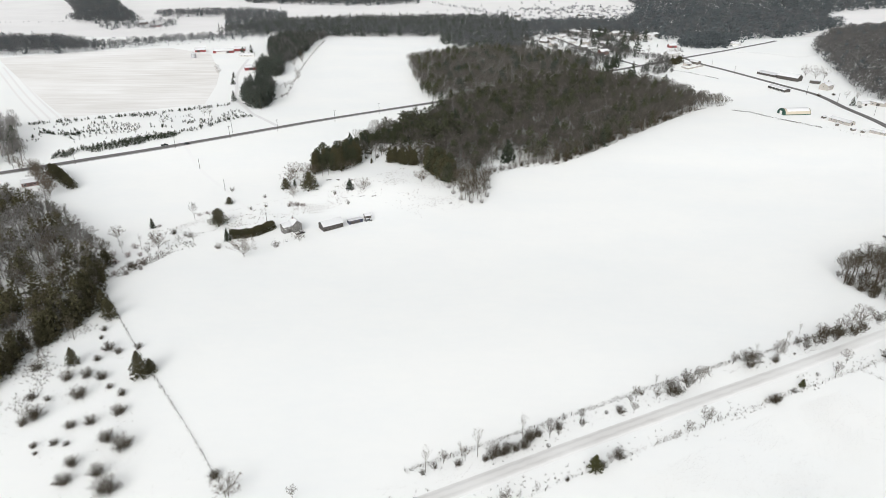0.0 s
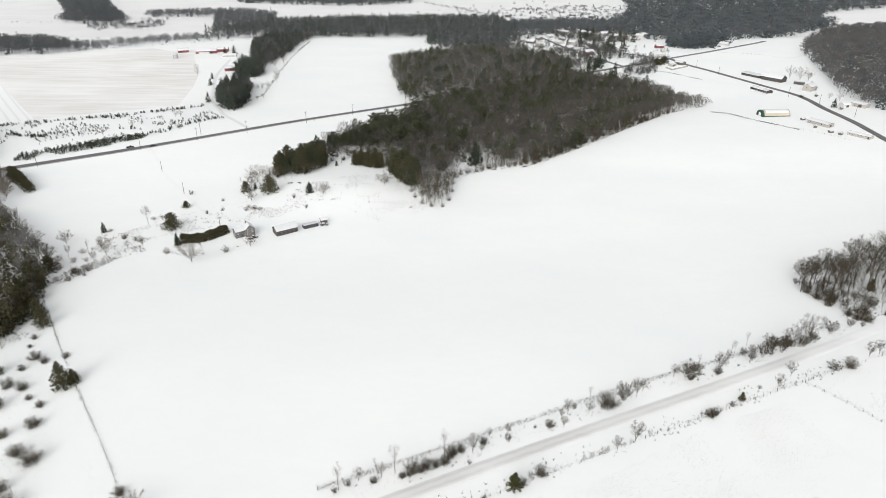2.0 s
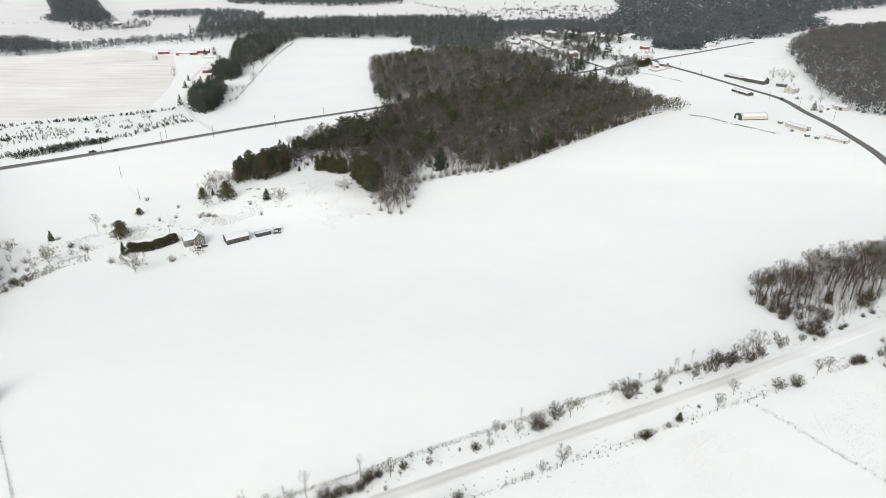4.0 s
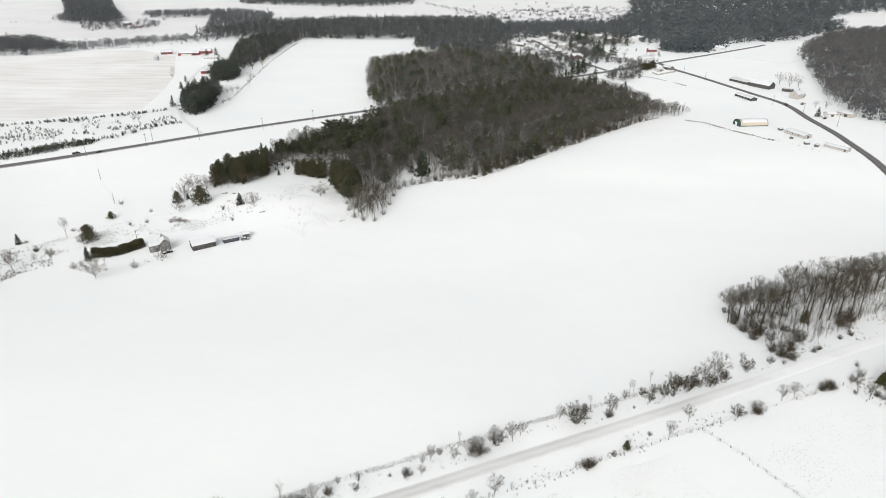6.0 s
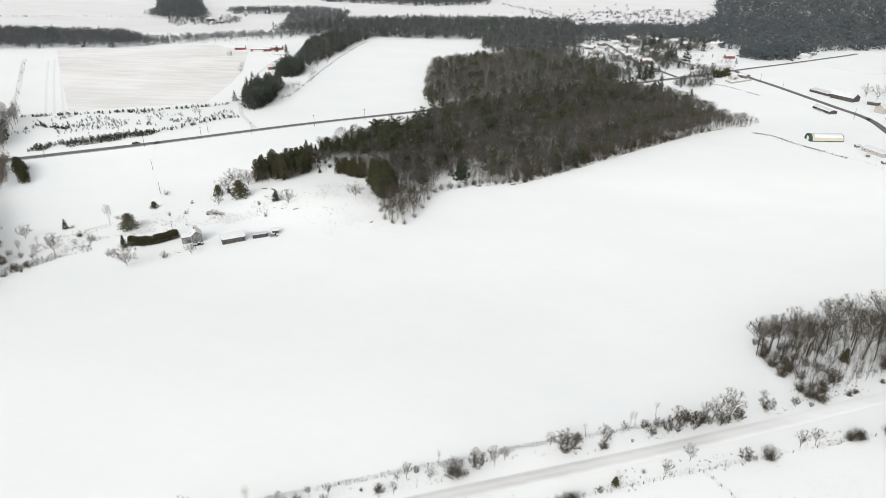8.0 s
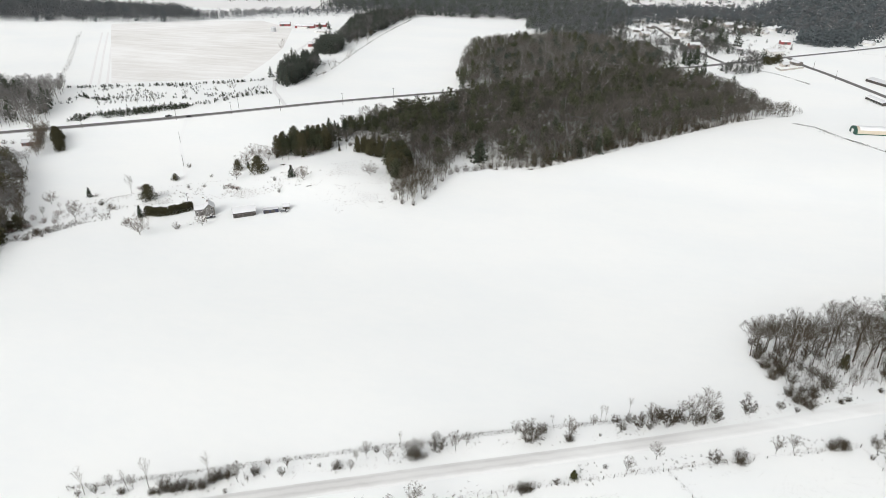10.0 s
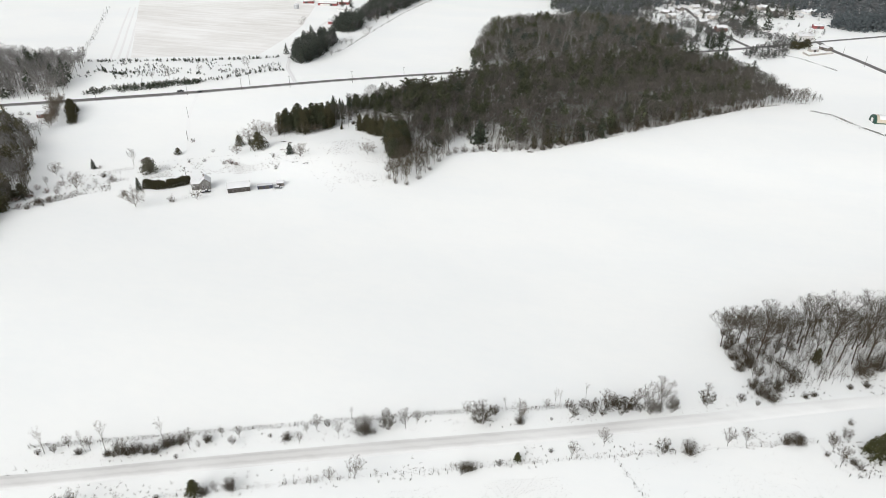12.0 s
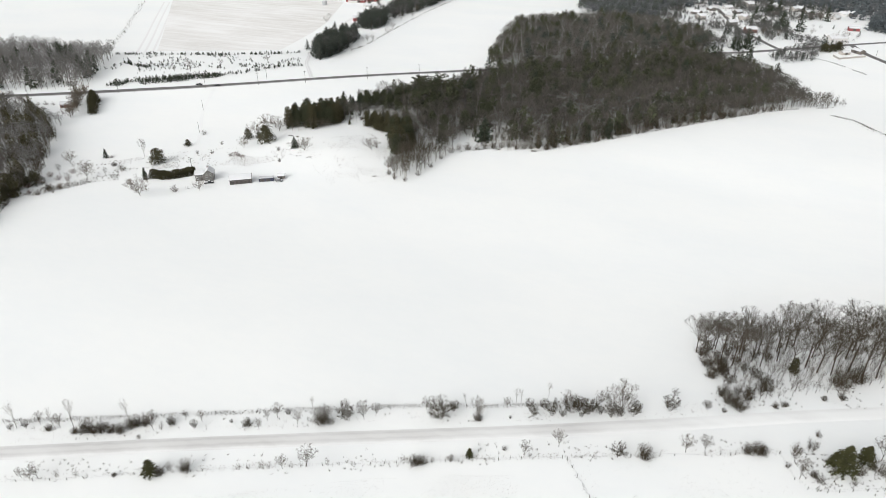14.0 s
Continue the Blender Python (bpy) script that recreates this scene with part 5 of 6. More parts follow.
def gable_house(name, m, L, W, H, rise, wall, label, category="house", windows=(), doors=(), chimney=None, group="", snow=True, roof=ROOFING, out=0.4):
    """A building with a gable roof along its x axis, under a blanket of snow."""
    house = thing(name, m, label, category, group)
    part("wall", Geo().prism([(-W / 2, -0.6), (W / 2, -0.6), (W / 2, H), (0, H + rise), (-W / 2, H)], -L / 2, L / 2), wall, house)
    part("roof", chevron(L, W, H, rise, out, 0.14, 0.01), roof, house, "dark shingled roof")
    if snow:
        part("snow_cover", chevron(L - 0.1, W - 0.1, H, rise, out, 0.26, 0.155), ROOF_SNOW, house, "thick white snow on the roof")
    for side, u, z, w, h in windows:
        opening(house, side, u, z, w, h, L, W, "window")
    for side, u, z, w, h in doors:
        opening(house, side, u, z, w, h, L, W, "door")
    if chimney:
        x, y, top = chimney
        stack = part("chimney", Geo().box(x - 0.35, y - 0.35, H, x + 0.35, y + 0.35, top), BRICK_STACK, house, "brick chimney")
        part("chimney_cap", Geo().box(x - 0.42, y - 0.42, top + 0.002, x + 0.42, y + 0.42, top + 0.15), ROOF_SNOW, stack)
    return house


def open_shed(name, m, L, W, H, rise, bays, wall, label, roof=ROOFING, category="shed", group=""):
    """A pole shed with open bays on its south side, each between two posts."""
    shed = thing(name, m, label, category, group)
    part("back_wall", Geo().box(-L / 2, W / 2 - 0.15, -0.4, L / 2, W / 2, H), wall, shed)
    for s in (-1, 1):
        a = s * L / 2
        part("end_wall", Geo().prism([(-W / 2, -0.4), (W / 2 - 0.16, -0.4), (W / 2 - 0.16, H), (0, H + rise - 0.02), (-W / 2, H)], a - s * 0.15, a), wall, shed)
    part("lintel", Geo().box(-L / 2 + 0.16, -W / 2, H - 0.6, L / 2 - 0.16, -W / 2 + 0.14, H), wall, shed)
    for i in range(bays + 1):
        x = -L / 2 + 0.3 + (L - 0.6) * i / bays
        part("post", Geo().box(x - 0.12, -W / 2 + 0.15, -0.4, x + 0.12, -W / 2 + 0.35, H - 0.01), wall, shed)
    part("roof", chevron(L, W, H, rise, 0.35, 0.12, 0.01), roof, shed)
    part("snow_cover", chevron(L - 0.1, W - 0.1, H, rise, 0.35, 0.25, 0.135), ROOF_SNOW, shed, "thick white snow on the roof")
    return shed


def lean_shed(name, m, L, W, H, drop, wall, label, group="", doors=()):
    """A low shed with a single-pitch roof that falls to its back."""
    shed = thing(name, m, label, "shed", group)
    part("wall", Geo().prism([(-W / 2, -0.4), (W / 2, -0.4), (W / 2, H - drop), (-W / 2, H)], -L / 2, L / 2), wall, shed)
    part("roof", Geo().prism([(-W / 2 - 0.3, H + 0.03), (W / 2 + 0.3, H - drop - 0.02), (W / 2 + 0.3, H - drop + 0.1), (-W / 2 - 0.3, H + 0.15)], -L / 2 - 0.25, L / 2 + 0.25), ROOFING, shed)
    part("snow_cover", Geo().prism([(-W / 2 - 0.28, H + 0.155), (W / 2 + 0.28, H - drop + 0.105), (W / 2 + 0.28, H - drop + 0.35), (-W / 2 - 0.28, H + 0.4)], -L / 2 - 0.2, L / 2 + 0.2), ROOF_SNOW, shed, "thick white snow on the roof")
    for side, u, z, w, h in doors:
        opening(shed, side, u, z, w, h, L, W, "door")
    return shed


def vehicle(name, m, length, paint, label, pickup=False, snowy=False, high=0.0):
    """A parked car: body, glasshouse, roof, wheels with rims, lamps."""
    car = thing(name, m, label, "car", "vehicles")
    a, h = length / 2, 0.95 + high
    body = [(-a, 0.35), (a, 0.35), (a, 0.7), (a - 0.15, h - 0.1), (a * 0.45, h), (-a * 0.9, h), (-a, h - 0.12)]
    part("body", Geo().prism(body, -0.9, 0.9, "y"), paint, car, bevel=0.06)
    c0, c1 = (-a * 0.12, a * 0.5) if pickup else (-a * 0.75, a * 0.48)
    top = 1.5 + high * 1.6
    part("glasshouse", Geo().prism([(c0, h + 0.004), (c1, h + 0.004), (c1 - 0.55, top), (c0 + 0.3, top)], -0.8, 0.8, "y"), GLASS, car, "dark window glass")
    part("roof_panel", Geo().box(c0 + 0.28, -0.78, top + 0.002, c1 - 0.53, 0.78, top + 0.06), paint, car)
    if snowy:
        part("snow_cover", Geo().box(c0 + 0.3, -0.75, top + 0.064, c1 - 0.55, 0.75, top + 0.2), ROOF_SNOW, car, "snow on the roof")
        part("snow_cover", Geo().box(c1 + 0.05, -0.8, h + 0.003, a - 0.3, 0.8, h + 0.1), ROOF_SNOW, car, "snow on the bonnet")
    if pickup:
        part("cargo_bed", Geo().box(-a * 0.92, -0.78, h + 0.003, c0 - 0.1, 0.78, h + 0.12), ROOF_SNOW if snowy else DARK_DOOR, car, "open load bed")
    for x in (-a * 0.6, a * 0.62):
        for y in (-0.92, 0.72):
            w = part("wheel", Geo().capped((x, y, 0.33), (x, y + 0.2, 0.33), 0.33, 0.33, 12), RUBBER, car)
            yo = y - 0.012 if y < 0 else y + 0.202
            part("rim", Geo().capped((x, yo, 0.33), (x, yo + 0.01, 0.33), 0.2, 0.2, 8), STEEL, w)
    for y in (-0.7, 0.45):
        part("headlight", Geo().box(a + 0.002, y, 0.6, a + 0.04, y + 0.25, 0.75), LAMP_GLASS, car)
        part("tail_light", Geo().box(-a - 0.04, y, 0.6, -a - 0.002, y + 0.25, 0.78), RED_LENS, car)
    return car


def utility_pole(x, y, h, turn, label="weathered wooden utility pole with a crossarm", arm=True):
    p = thing("utility_pole", stand(x, y, turn), label, "pole", "utility poles")
    part("pole", Geo().capped((0, 0, -0.5), (0, 0, h), 0.17, 0.11, 8), POST_WOOD, p)
    if arm:
        part("crossarm", Geo().box(-1.1, -0.2, h - 0.7, 1.1, -0.08, h - 0.55), POST_WOOD, p)
        for u in (-0.95, 0, 0.95):
            part("insulator", Geo().capped((u, -0.14, h - 0.548), (u, -0.14, h - 0.35), 0.06, 0.04, 6), WIRE, p)
    return p


POST = Geo().capped((0, 0, -0.3), (0, 0, 1.25), 0.09, 0.075, 6).mesh("post", POST_WOOD)


def fence(points, step, label, seed, height=1.0, strands=2, gap=0.0):
    """A line of weathered posts with wire strands."""
    rng = random.Random(seed)
    line = along(points, step)
    p0 = line[0][0]
    f = thing("fence", stand(p0.x, p0.y), label, "fence")
    z0 = ground_z(p0.x, p0.y)
    spots = []
    for p, d in line:
        z = ground_z(p.x, p.y) - z0
        spots.append(Vector((p.x - p0.x, p.y - p0.y, z)))
        if rng.random() < gap:
            continue
        post = part("post", POST, None, f)
        post.matrix_basis = pose(p.x - p0.x, p.y - p0.y, z, rng.uniform(-7, 7), rng.uniform(-7, 7), rng.uniform(0, 90)) @ Matrix.Diagonal((1, 1, height * rng.uniform(0.85, 1.15), 1))
    for k in range(strands):
        g, up = Geo(), Vector((0, 0, height * (0.5 + 0.6 * k / max(1, strands - 1))))
        for a, b in zip(spots, spots[1:]):
            g.tube(a + up, b + up, 0.012, 0.012, 3)
        part("wire", g, WIRE, f)
    return f


# the grey farmhouse, its sheds, vehicles and hedge
YARD = 34.0
house_windows = [("W", -1.3, 1.2, 0.9, 1.4), ("W", 1.3, 1.2, 0.9, 1.4), ("W", -1.1, 3.5, 0.8, 1.1), ("W", 1.1, 3.5, 0.8, 1.1), ("N", -2, 1.2, 0.9, 1.4), ("S", -2, 1.2, 0.9, 1.4), ("S", 2, 1.2, 0.9, 1.4), ("S", -2, 3.2, 0.8, 1.0), ("S", 2, 3.2, 0.8, 1.0)]
gable_house("farmhouse", stand(-86.6, 348.4, YARD + 90), 7.0, 5.4, 4.5, 2.4, GREY_SIDING, "grey clapboard farmhouse with a steep snowy gable roof", "house", house_windows, [], (1.5, 0.6, 8.0))
gable_house("farmhouse_wing", stand(-91.4, 345.7, YARD), 4.9, 5.0, 3.9, 1.6, GREY_SIDING, "lower grey clapboard wing of the farmhouse, snow-roofed", "house", [("S", -1.3, 1.0, 0.9, 1.2), ("S", 1.2, 2.6, 0.8, 0.9), ("S", -1.3, 2.6, 0.8, 0.9), ("W", 0, 1.2, 0.9, 1.3)], [("S", 1.1, 0.05, 1.0, 2.0)])
# dark wall and doors replace the shaded inside of an open front
gable_house("machine_shed", stand(-66.2, 351.6, YARD), 12.6, 7.0, 2.9, 2.0, DARK_BOARD, "weathered board machine shed with snowy roof, walls darkened for its shaded open front", "shed", doors=[("S", u, 0, 1.7, 1.9) for u in (-4.6, -2.2, 0.4, 2.8, 5.0)])
lean_shed("low_shed", stand(-53.0, 358.8, YARD - 4), 8.6, 4.2, 2.1, 0.7, BLUE_STEEL, "low blue steel shed with a snow-covered roof", doors=[("S", -2.2, 0.0, 2.2, 1.6), ("S", 1.2, 0.0, 2.2, 1.6)])
gable_house("garden_shed", stand(-46.0, 364.5, YARD - 10), 3.8, 3.0, 2.0, 0.9, GREY_BOARD, "small grey board shed beside parked car", "shed", doors=[("S", 0, 0.0, 1.0, 1.8)])
CAR_BLACK = weathered("black_car_paint", (0.02, 0.02, 0.022), 0.25, amount=0.2)
CAR_GREY = weathered("grey_car_paint", (0.16, 0.165, 0.17), 0.3, amount=0.15)
CAR_BLUE = weathered("blue_car_paint", (0.04, 0.055, 0.12), 0.3, amount=0.15)
CAR_DARK = weathered("dark_car_paint", (0.03, 0.032, 0.035), 0.3, amount=0.15)
vehicle("pickup_truck", stand(-82.6, 342.4, YARD + 4), 5.6, CAR_BLACK, "black pickup truck with snow, parked by the farmhouse", True, True, 0.12)
vehicle("parked_car", stand(-45.0, 360.0, YARD - 14), 4.6, CAR_GREY, "grey car under snow, parked beside a shed", False, True)
vehicle("highway_truck", stand(-222.4, 503.6, 30), 5.6, CAR_DARK, "dark pickup truck on the asphalt highway", True, False, 0.12).location.z += 0.25
vehicle("highway_car", stand(-205.8, 506.6, 214), 4.5, CAR_BLACK, "black sedan on the asphalt highway").location.z += 0.25
vehicle("parked_car", stand(-286, 431.5, 10), 4.5, CAR_BLUE, "dark blue car parked by a roadside house", False, True)
vehicle("parked_car", stand(432, 728, 40), 4.5, CAR_DARK, "dark car parked beside a white house", False, True)


def clipped_hedge():
    """A tall evergreen hedge, its mass made of many small sprays."""
    rng = random.Random(90)
    line = along([(-121.5, 338.0), (-115.5, 338.6), (-110.5, 340.0), (-105.5, 345.0), (-100.5, 351.5)], 1.0)
    p0 = line[0][0]
    hedge = thing("hedge", stand(p0.x, p0.y), "dense dark evergreen hedge beside the farmhouse", "hedge")
    g, s = Geo(), Geo()
    for i, (p, d) in enumerate(line):
        n = Vector((-d.y, d.x, 0))
        o = Vector((p.x - p0.x, p.y - p0.y, ground_z(p.x, p.y) - ground_z(p0.x, p0.y)))
        if i % 2 == 0:
            s.tube(o - Vector((0, 0, 0.3)), o + Vector((0, 0, 2.6)), 0.09, 0.05, 4)
        swell = (1.12 + 0.1 * math.sin(i * 0.9) + 0.06 * math.sin(i * 2.3)) * (0.72 if i == 13 else 1.0)
        for k in range(420):
            a = rng.uniform(-0.3, math.pi + 0.3)
            r = (1 - 0.75 * rng.random() ** 2) * swell
            c = o + n * math.cos(a) * 2.5 * r + Vector((0, 0, max(0.05, 0.9 + math.sin(a) * 3.2 * r))) + d * rng.uniform(-0.6, 0.6)
            q = (n * math.cos(a) + Vector((0, 0, math.sin(a) * 0.8)) + rand_dir(rng, -40, 60) * 0.8).normalized()
            side = q.cross(rand_dir(rng, -40, 80))
            g.frond(c - q * 0.25, c + q * 0.35, 0.2, side.normalized() if side.length > 1e-3 else n)
    part("stem_row", s, BARK, hedge)
    part("foliage", g, CEDAR, hedge)


clipped_hedge()

# the red farm beyond the highway
gable_house("red_barn", stand(-240, 830, 20), 15, 11, 3.4, 2.4, RED_BOARD, "red board barn with an open door and snowy roof", "barn", doors=[("S", 0, 0, 4.5, 3.0)], group="red barns")
gable_house("red_barn", stand(-347, 962, 20), 15, 10, 3.2, 2.6, RED_BOARD, "small red board barn under snow", "barn", doors=[("S", -3, 0, 3.5, 2.8)], group="red barns")
gable_house("red_barn", stand(-311, 953, 10), 28, 9, 3.4, 2.2, RED_BOARD, "long red board barn with snowy roof", "barn", doors=[("S", -3, 0, 3.5, 2.8), ("S", 6, 0, 3.5, 2.8)], group="red barns")
gable_house("red_barn", stand(-293, 970, 8), 15, 9, 3.6, 2.4, RED_BOARD, "red board barn with snowy roof", "barn", doors=[("S", 2, 0, 3, 2.6)], group="red barns")
lean_shed("white_lean_to", stand(-312, 946.0, 10), 14, 4, 2.6, 0.5, WHITE_SIDING, "white lean-to in front of a long red barn")
gable_house("bungalow", stand(-270, 922, 8), 20, 8, 2.7, 1.6, WHITE_SIDING, "white bungalow beside the farm drive", "house", [("S", -6, 0.9, 1.5, 1.2), ("S", -2, 0.9, 1.5, 1.2), ("S", 6, 0.9, 1.5, 1.2)], [("S", 2, 0, 1, 2)], (3, 0, 5.4))
silo = thing("grain_bin", stand(-339, 911), "round galvanised steel grain bin with snowy cap", "silo")
part("bin_wall", Geo().capped((0, 0, -0.3), (0, 0, 5.4), 3.4, 3.4, 24), SILO_STEEL, silo)
part("bin_roof", Geo().capped((0, 0, 5.404), (0, 0, 7.2), 3.6, 0.5, 24), ROOF_SNOW, silo, "conical roof under snow")
for z in (1.2, 2.6, 4.0):
    part("hoop", Geo().capped((0, 0, z), (0, 0, z + 0.12), 3.44, 3.44, 24), SILO_STEEL, silo)
gable_house("far_barn", stand(-578, 1320, 30), 15, 10, 4, 3.5, RED_BRICK, "far red farm building under snow", "barn", [("S", -3, 1, 1.2, 1.4), ("S", 3, 1, 1.2, 1.4)])
gable_house("far_shed", stand(-540, 1285, 10), 16, 7, 2.6, 1.6, RED_BOARD, "far low red shed under snow", "shed", doors=[("S", 0, 0, 3, 2.2)])
gable_house("roadside_house", stand(-284.5, 422.5, 32), 10, 6.5, 2.8, 1.5, RED_BRICK, "red brick house beside the highway, snow on its roof", "house", [("S", -3, 0.9, 1.4, 1.2), ("S", 3, 0.9, 1.4, 1.2)], [("S", 0.5, 0, 1, 2)])


def quonset(m, L, R):
    """A round-roofed fabric building: cream cover, green steel ends and skirt."""
    q = thing("round_barn", m, "round-roofed cream tarpaulin barn with green ends", "barn")
    arc = [(R * math.cos(math.pi * i / 16), 0.9 + R * 0.82 * math.sin(math.pi * i / 16)) for i in range(17)]
    part("cover", Geo().prism([(-R, 0.9), *[(-u, z) for u, z in arc[1:-1]], (R, 0.9)], -L / 2, L / 2), TARP, q, "cream tarpaulin cover")
    part("snow_cover", Geo().prism([(-u, z + 0.03) for u, z in arc[3:11]] + [(-u * 0.98, z + 0.16) for u, z in reversed(arc[3:11])], -L * 0.42, L / 2 - 0.6), ROOF_SNOW, q, "snow on the cover")
    for s in (-1, 1):
        g = Geo().prism([(-R - 0.05, -0.4), *[(-u * 1.01, z + 0.04) for u, z in arc], (R + 0.05, -0.4)], s * (L / 2 + 0.004), s * (L / 2 + (1.6 if s < 0 else 0.3)))
        part("end_wall", g, GREEN_STEEL, q, "green steel end wall")
        part("skirt", Geo().box(-L / 2, s * R - 0.06, -0.4, L / 2, s * R + 0.06, 0.898), GREEN_STEEL, q, "green steel skirt")
    part("door_leaf", Geo().box(-L / 2 - 1.68, -1.8, 0.1, -L / 2 - 1.61, 1.8, 3.2), TRIM, q, "pale double door")


quonset(stand(331, 607, 6), 24.5, 5.6)
gable_house("timber_barn", stand(404, 770, -55), 25, 11, 4.0, 3.6, DARK_BOARD, "large dark timber barn with snowy gable roof", "barn", doors=[("S", -4, 0, 3.5, 3), ("S", 6, 0, 2, 2.2)])
lean_shed("long_shed", stand(390, 794, 118), 25, 8, 3.4, 1.0, DARK_BOARD, "long low dark shed under snow")
open_shed("roadside_shed", stand(367, 716, -72), 24, 8, 2.4, 1.4, 6, DARK_BOARD, "low dark roadside shed with patchy snow on its roof")
gable_house("white_house", stand(420, 719, 35), 13, 9, 5.0, 2.8, CREAM_SIDING, "cream two-storey house with snowy roof", "house", [("S", -4, 1, 1.1, 1.5), ("S", 0, 1, 1.1, 1.5), ("S", 4, 3.2, 1.0, 1.3), ("S", -4, 3.2, 1.0, 1.3), ("W", 0, 3.2, 1, 1.3)], [("S", 4, 0, 1.1, 2.1)], (2, 0, 9.4))
lean_shed("garage", stand(424, 750, -40), 10, 7, 3.0, 0.6, DARK_BOARD, "dark flat garage under snow", doors=[("S", 0, 0, 2.6, 2.2)])
gable_house("garage", stand(418, 645, 10), 9, 7, 2.6, 1.5, WHITE_SIDING, "white garage with snowy roof", "shed", doors=[("S", 0, 0, 2.6, 2.1)])
gable_house("workshop", stand(433, 645, -60), 14, 9, 3.4, 1.2, CREAM_SIDING, "cream workshop with snowy roof", "shed", [("S", -3, 1, 1.2, 1)], [("S", 2, 0, 3, 2.6)])
gable_house("poultry_shed", stand(356, 572, -66), 20, 8, 2.6, 1.2, CREAM_SIDING, "long cream shed under a snowy roof", "shed", [("S", -7, 1, 1.2, 0.9), ("S", -2, 1, 1.2, 0.9), ("S", 4, 1, 1.2, 0.9)], [("E", 0, 0, 2.0, 2.1)])
gable_house("stable", stand(370, 535, -55), 18, 6, 2.2, 0.9, CREAM_SIDING, "long low stable with small windows and snowy roof", "shed", [("S", u, 1.0, 0.8, 0.7) for u in (-7.5, -5, -2.5, 0, 2.5, 5)], [("S", 7.5, 0, 1, 2)])
for x, y, a in ((349, 589, 20), (347, 563, 60), (352, 547, 10), (357, 541, 40)):
    gable_house("hutch", stand(x, y, a), 3.6, 2.6, 1.5, 0.5, GREY_BOARD, "small weathered hutch half buried in snow", "shed", group="hutches")

# the village
rng_village = random.Random(91)
STYLES = [(WHITE_SIDING, "white village house under a snowy roof"), (CREAM_SIDING, "cream village house under a snowy roof"), (GREY_BOARD, "dark grey boarded village house under a snowy roof"), (GREY_SIDING, "grey village house under a snowy roof")]
TEMPLATES = []
for i, (x, y) in enumerate(HOMES[:27] + HOMES[32:]):
    turn = 37 + rng_village.choice((0, 90)) + rng_village.uniform(-24, 24)
    if i < 8:
        wall, label = STYLES[i % 4]
        L, W, H = (11, 8, 5.0) if i % 2 else (13, 8, 2.9)
        TEMPLATES.append(gable_house("village_house", stand(x, y, turn), L, W, H, 2.4, wall, label, "house", [("S", -3.4, 1, 1.3, 1.3), ("S", 3.2, 1, 1.3, 1.3), ("W", 0, 1, 1.2, 1.3), ("E", 0, 1, 1.2, 1.3)], [("S", 0.2, 0, 1.1, 2.1)], (2.5, 0.4, H + 3.2), "village houses"))
    else:
        copy_thing(TEMPLATES[rng_village.randrange(8)], stand(x, y, turn))
gable_house("village_barn", stand(341, 1003, 5), 12, 8, 3.4, 1.8, RED_BOARD, "red boarded barn at the village edge under snow", "barn", doors=[("S", 0, 0, 3, 2.8)])
gable_house("village_barn", stand(224, 939, 20), 13, 9, 4.4, 2.6, RED_BRICK, "red brick house under thick snow beside the village street", "barn", [("S", -3, 1, 1, 1.3)], [("S", 2, 0, 1.2, 2.1)])
gable_house("village_hall", stand(313, 918, 25), 20, 10, 5.0, 3.0, WHITE_SIDING, "large white building at the village junction", "house", [("S", u, 1.2, 1.2, 1.8) for u in (-7, -3.5, 3.5, 7)], [("S", 0, 0, 1.6, 2.4)])
gable_house("depot_shed", stand(328, 868, -55), 12, 7, 3.0, 1.5, GREY_BOARD, "grey depot shed in a fenced yard", "shed", doors=[("S", 0, 0, 3, 2.5)])
gable_house("depot_shed", stand(314, 856, 30), 9, 6, 2.6, 1.2, CREAM_SIDING, "cream depot shed in a fenced yard", "shed", doors=[("S", 0, 0, 2.4, 2.2)])
board_fence = thing("board_fence", stand(303, 842), "tan board fence around a snowy depot yard", "fence")
for (x0, y0), (x1, y1) in (((302, 843), (306, 829)), ((306, 829), (333, 851))):
    d = Vector((x1 - x0, y1 - y0, 0))
    n = int(d.length / 2.4)
    for i in range(n):
        a = Vector((x0 - 303, y0 - 842, 0)) + d * (i / n)
        p = part("fence_panel", Geo().box(0, -0.05, -0.2, d.length / n - 0.06, 0.05, 1.8), CREAM_SIDING, board_fence)
        p.matrix_basis = pose(a.x, a.y, 0, 0, 0, math.degrees(math.atan2(d.y, d.x)))

# poles and fences
for x, y in ((-274, 464), (-212, 499), (-176, 524), (-141, 544), (-97, 576), (-60, 607), (-179, 541), (-335, 428)):
    utility_pole(x, y, 10.5, 37)
for x, y, h in ((-178, 454, 8), (-147, 412, 8), (-104.5, 354, 8.5)):
    utility_pole(x, y, h, 60, "wooden service pole leading to the farmhouse", h > 8.2)
for x, y in ((384, 690), (398, 655), (402, 600), (352, 800), (340, 842)):
    utility_pole(x, y, 10, 80)
fence([(-168, 279), (-125, 221), (-92, 179), (-73, 154), (-66, 144)], 4.0, "old wire fence on grey posts along the meadow", 92)
fence([(9, 136), (27, 144), (44, 153), (59, 160), (71, 166), (115, 186), (140, 197), (167, 209), (224, 234)], 4.2, "wire fence on weathered posts beside the lane", 93, gap=0.25)
fence([(163, 207), (172, 195), (185, 176), (205, 147)], 3.2, "wire fence on dark posts dividing two fields", 94)
fence([(224, 234), (231, 222), (252, 230), (290, 246)], 3.6, "wire fence on short posts around a snowy corner", 95)
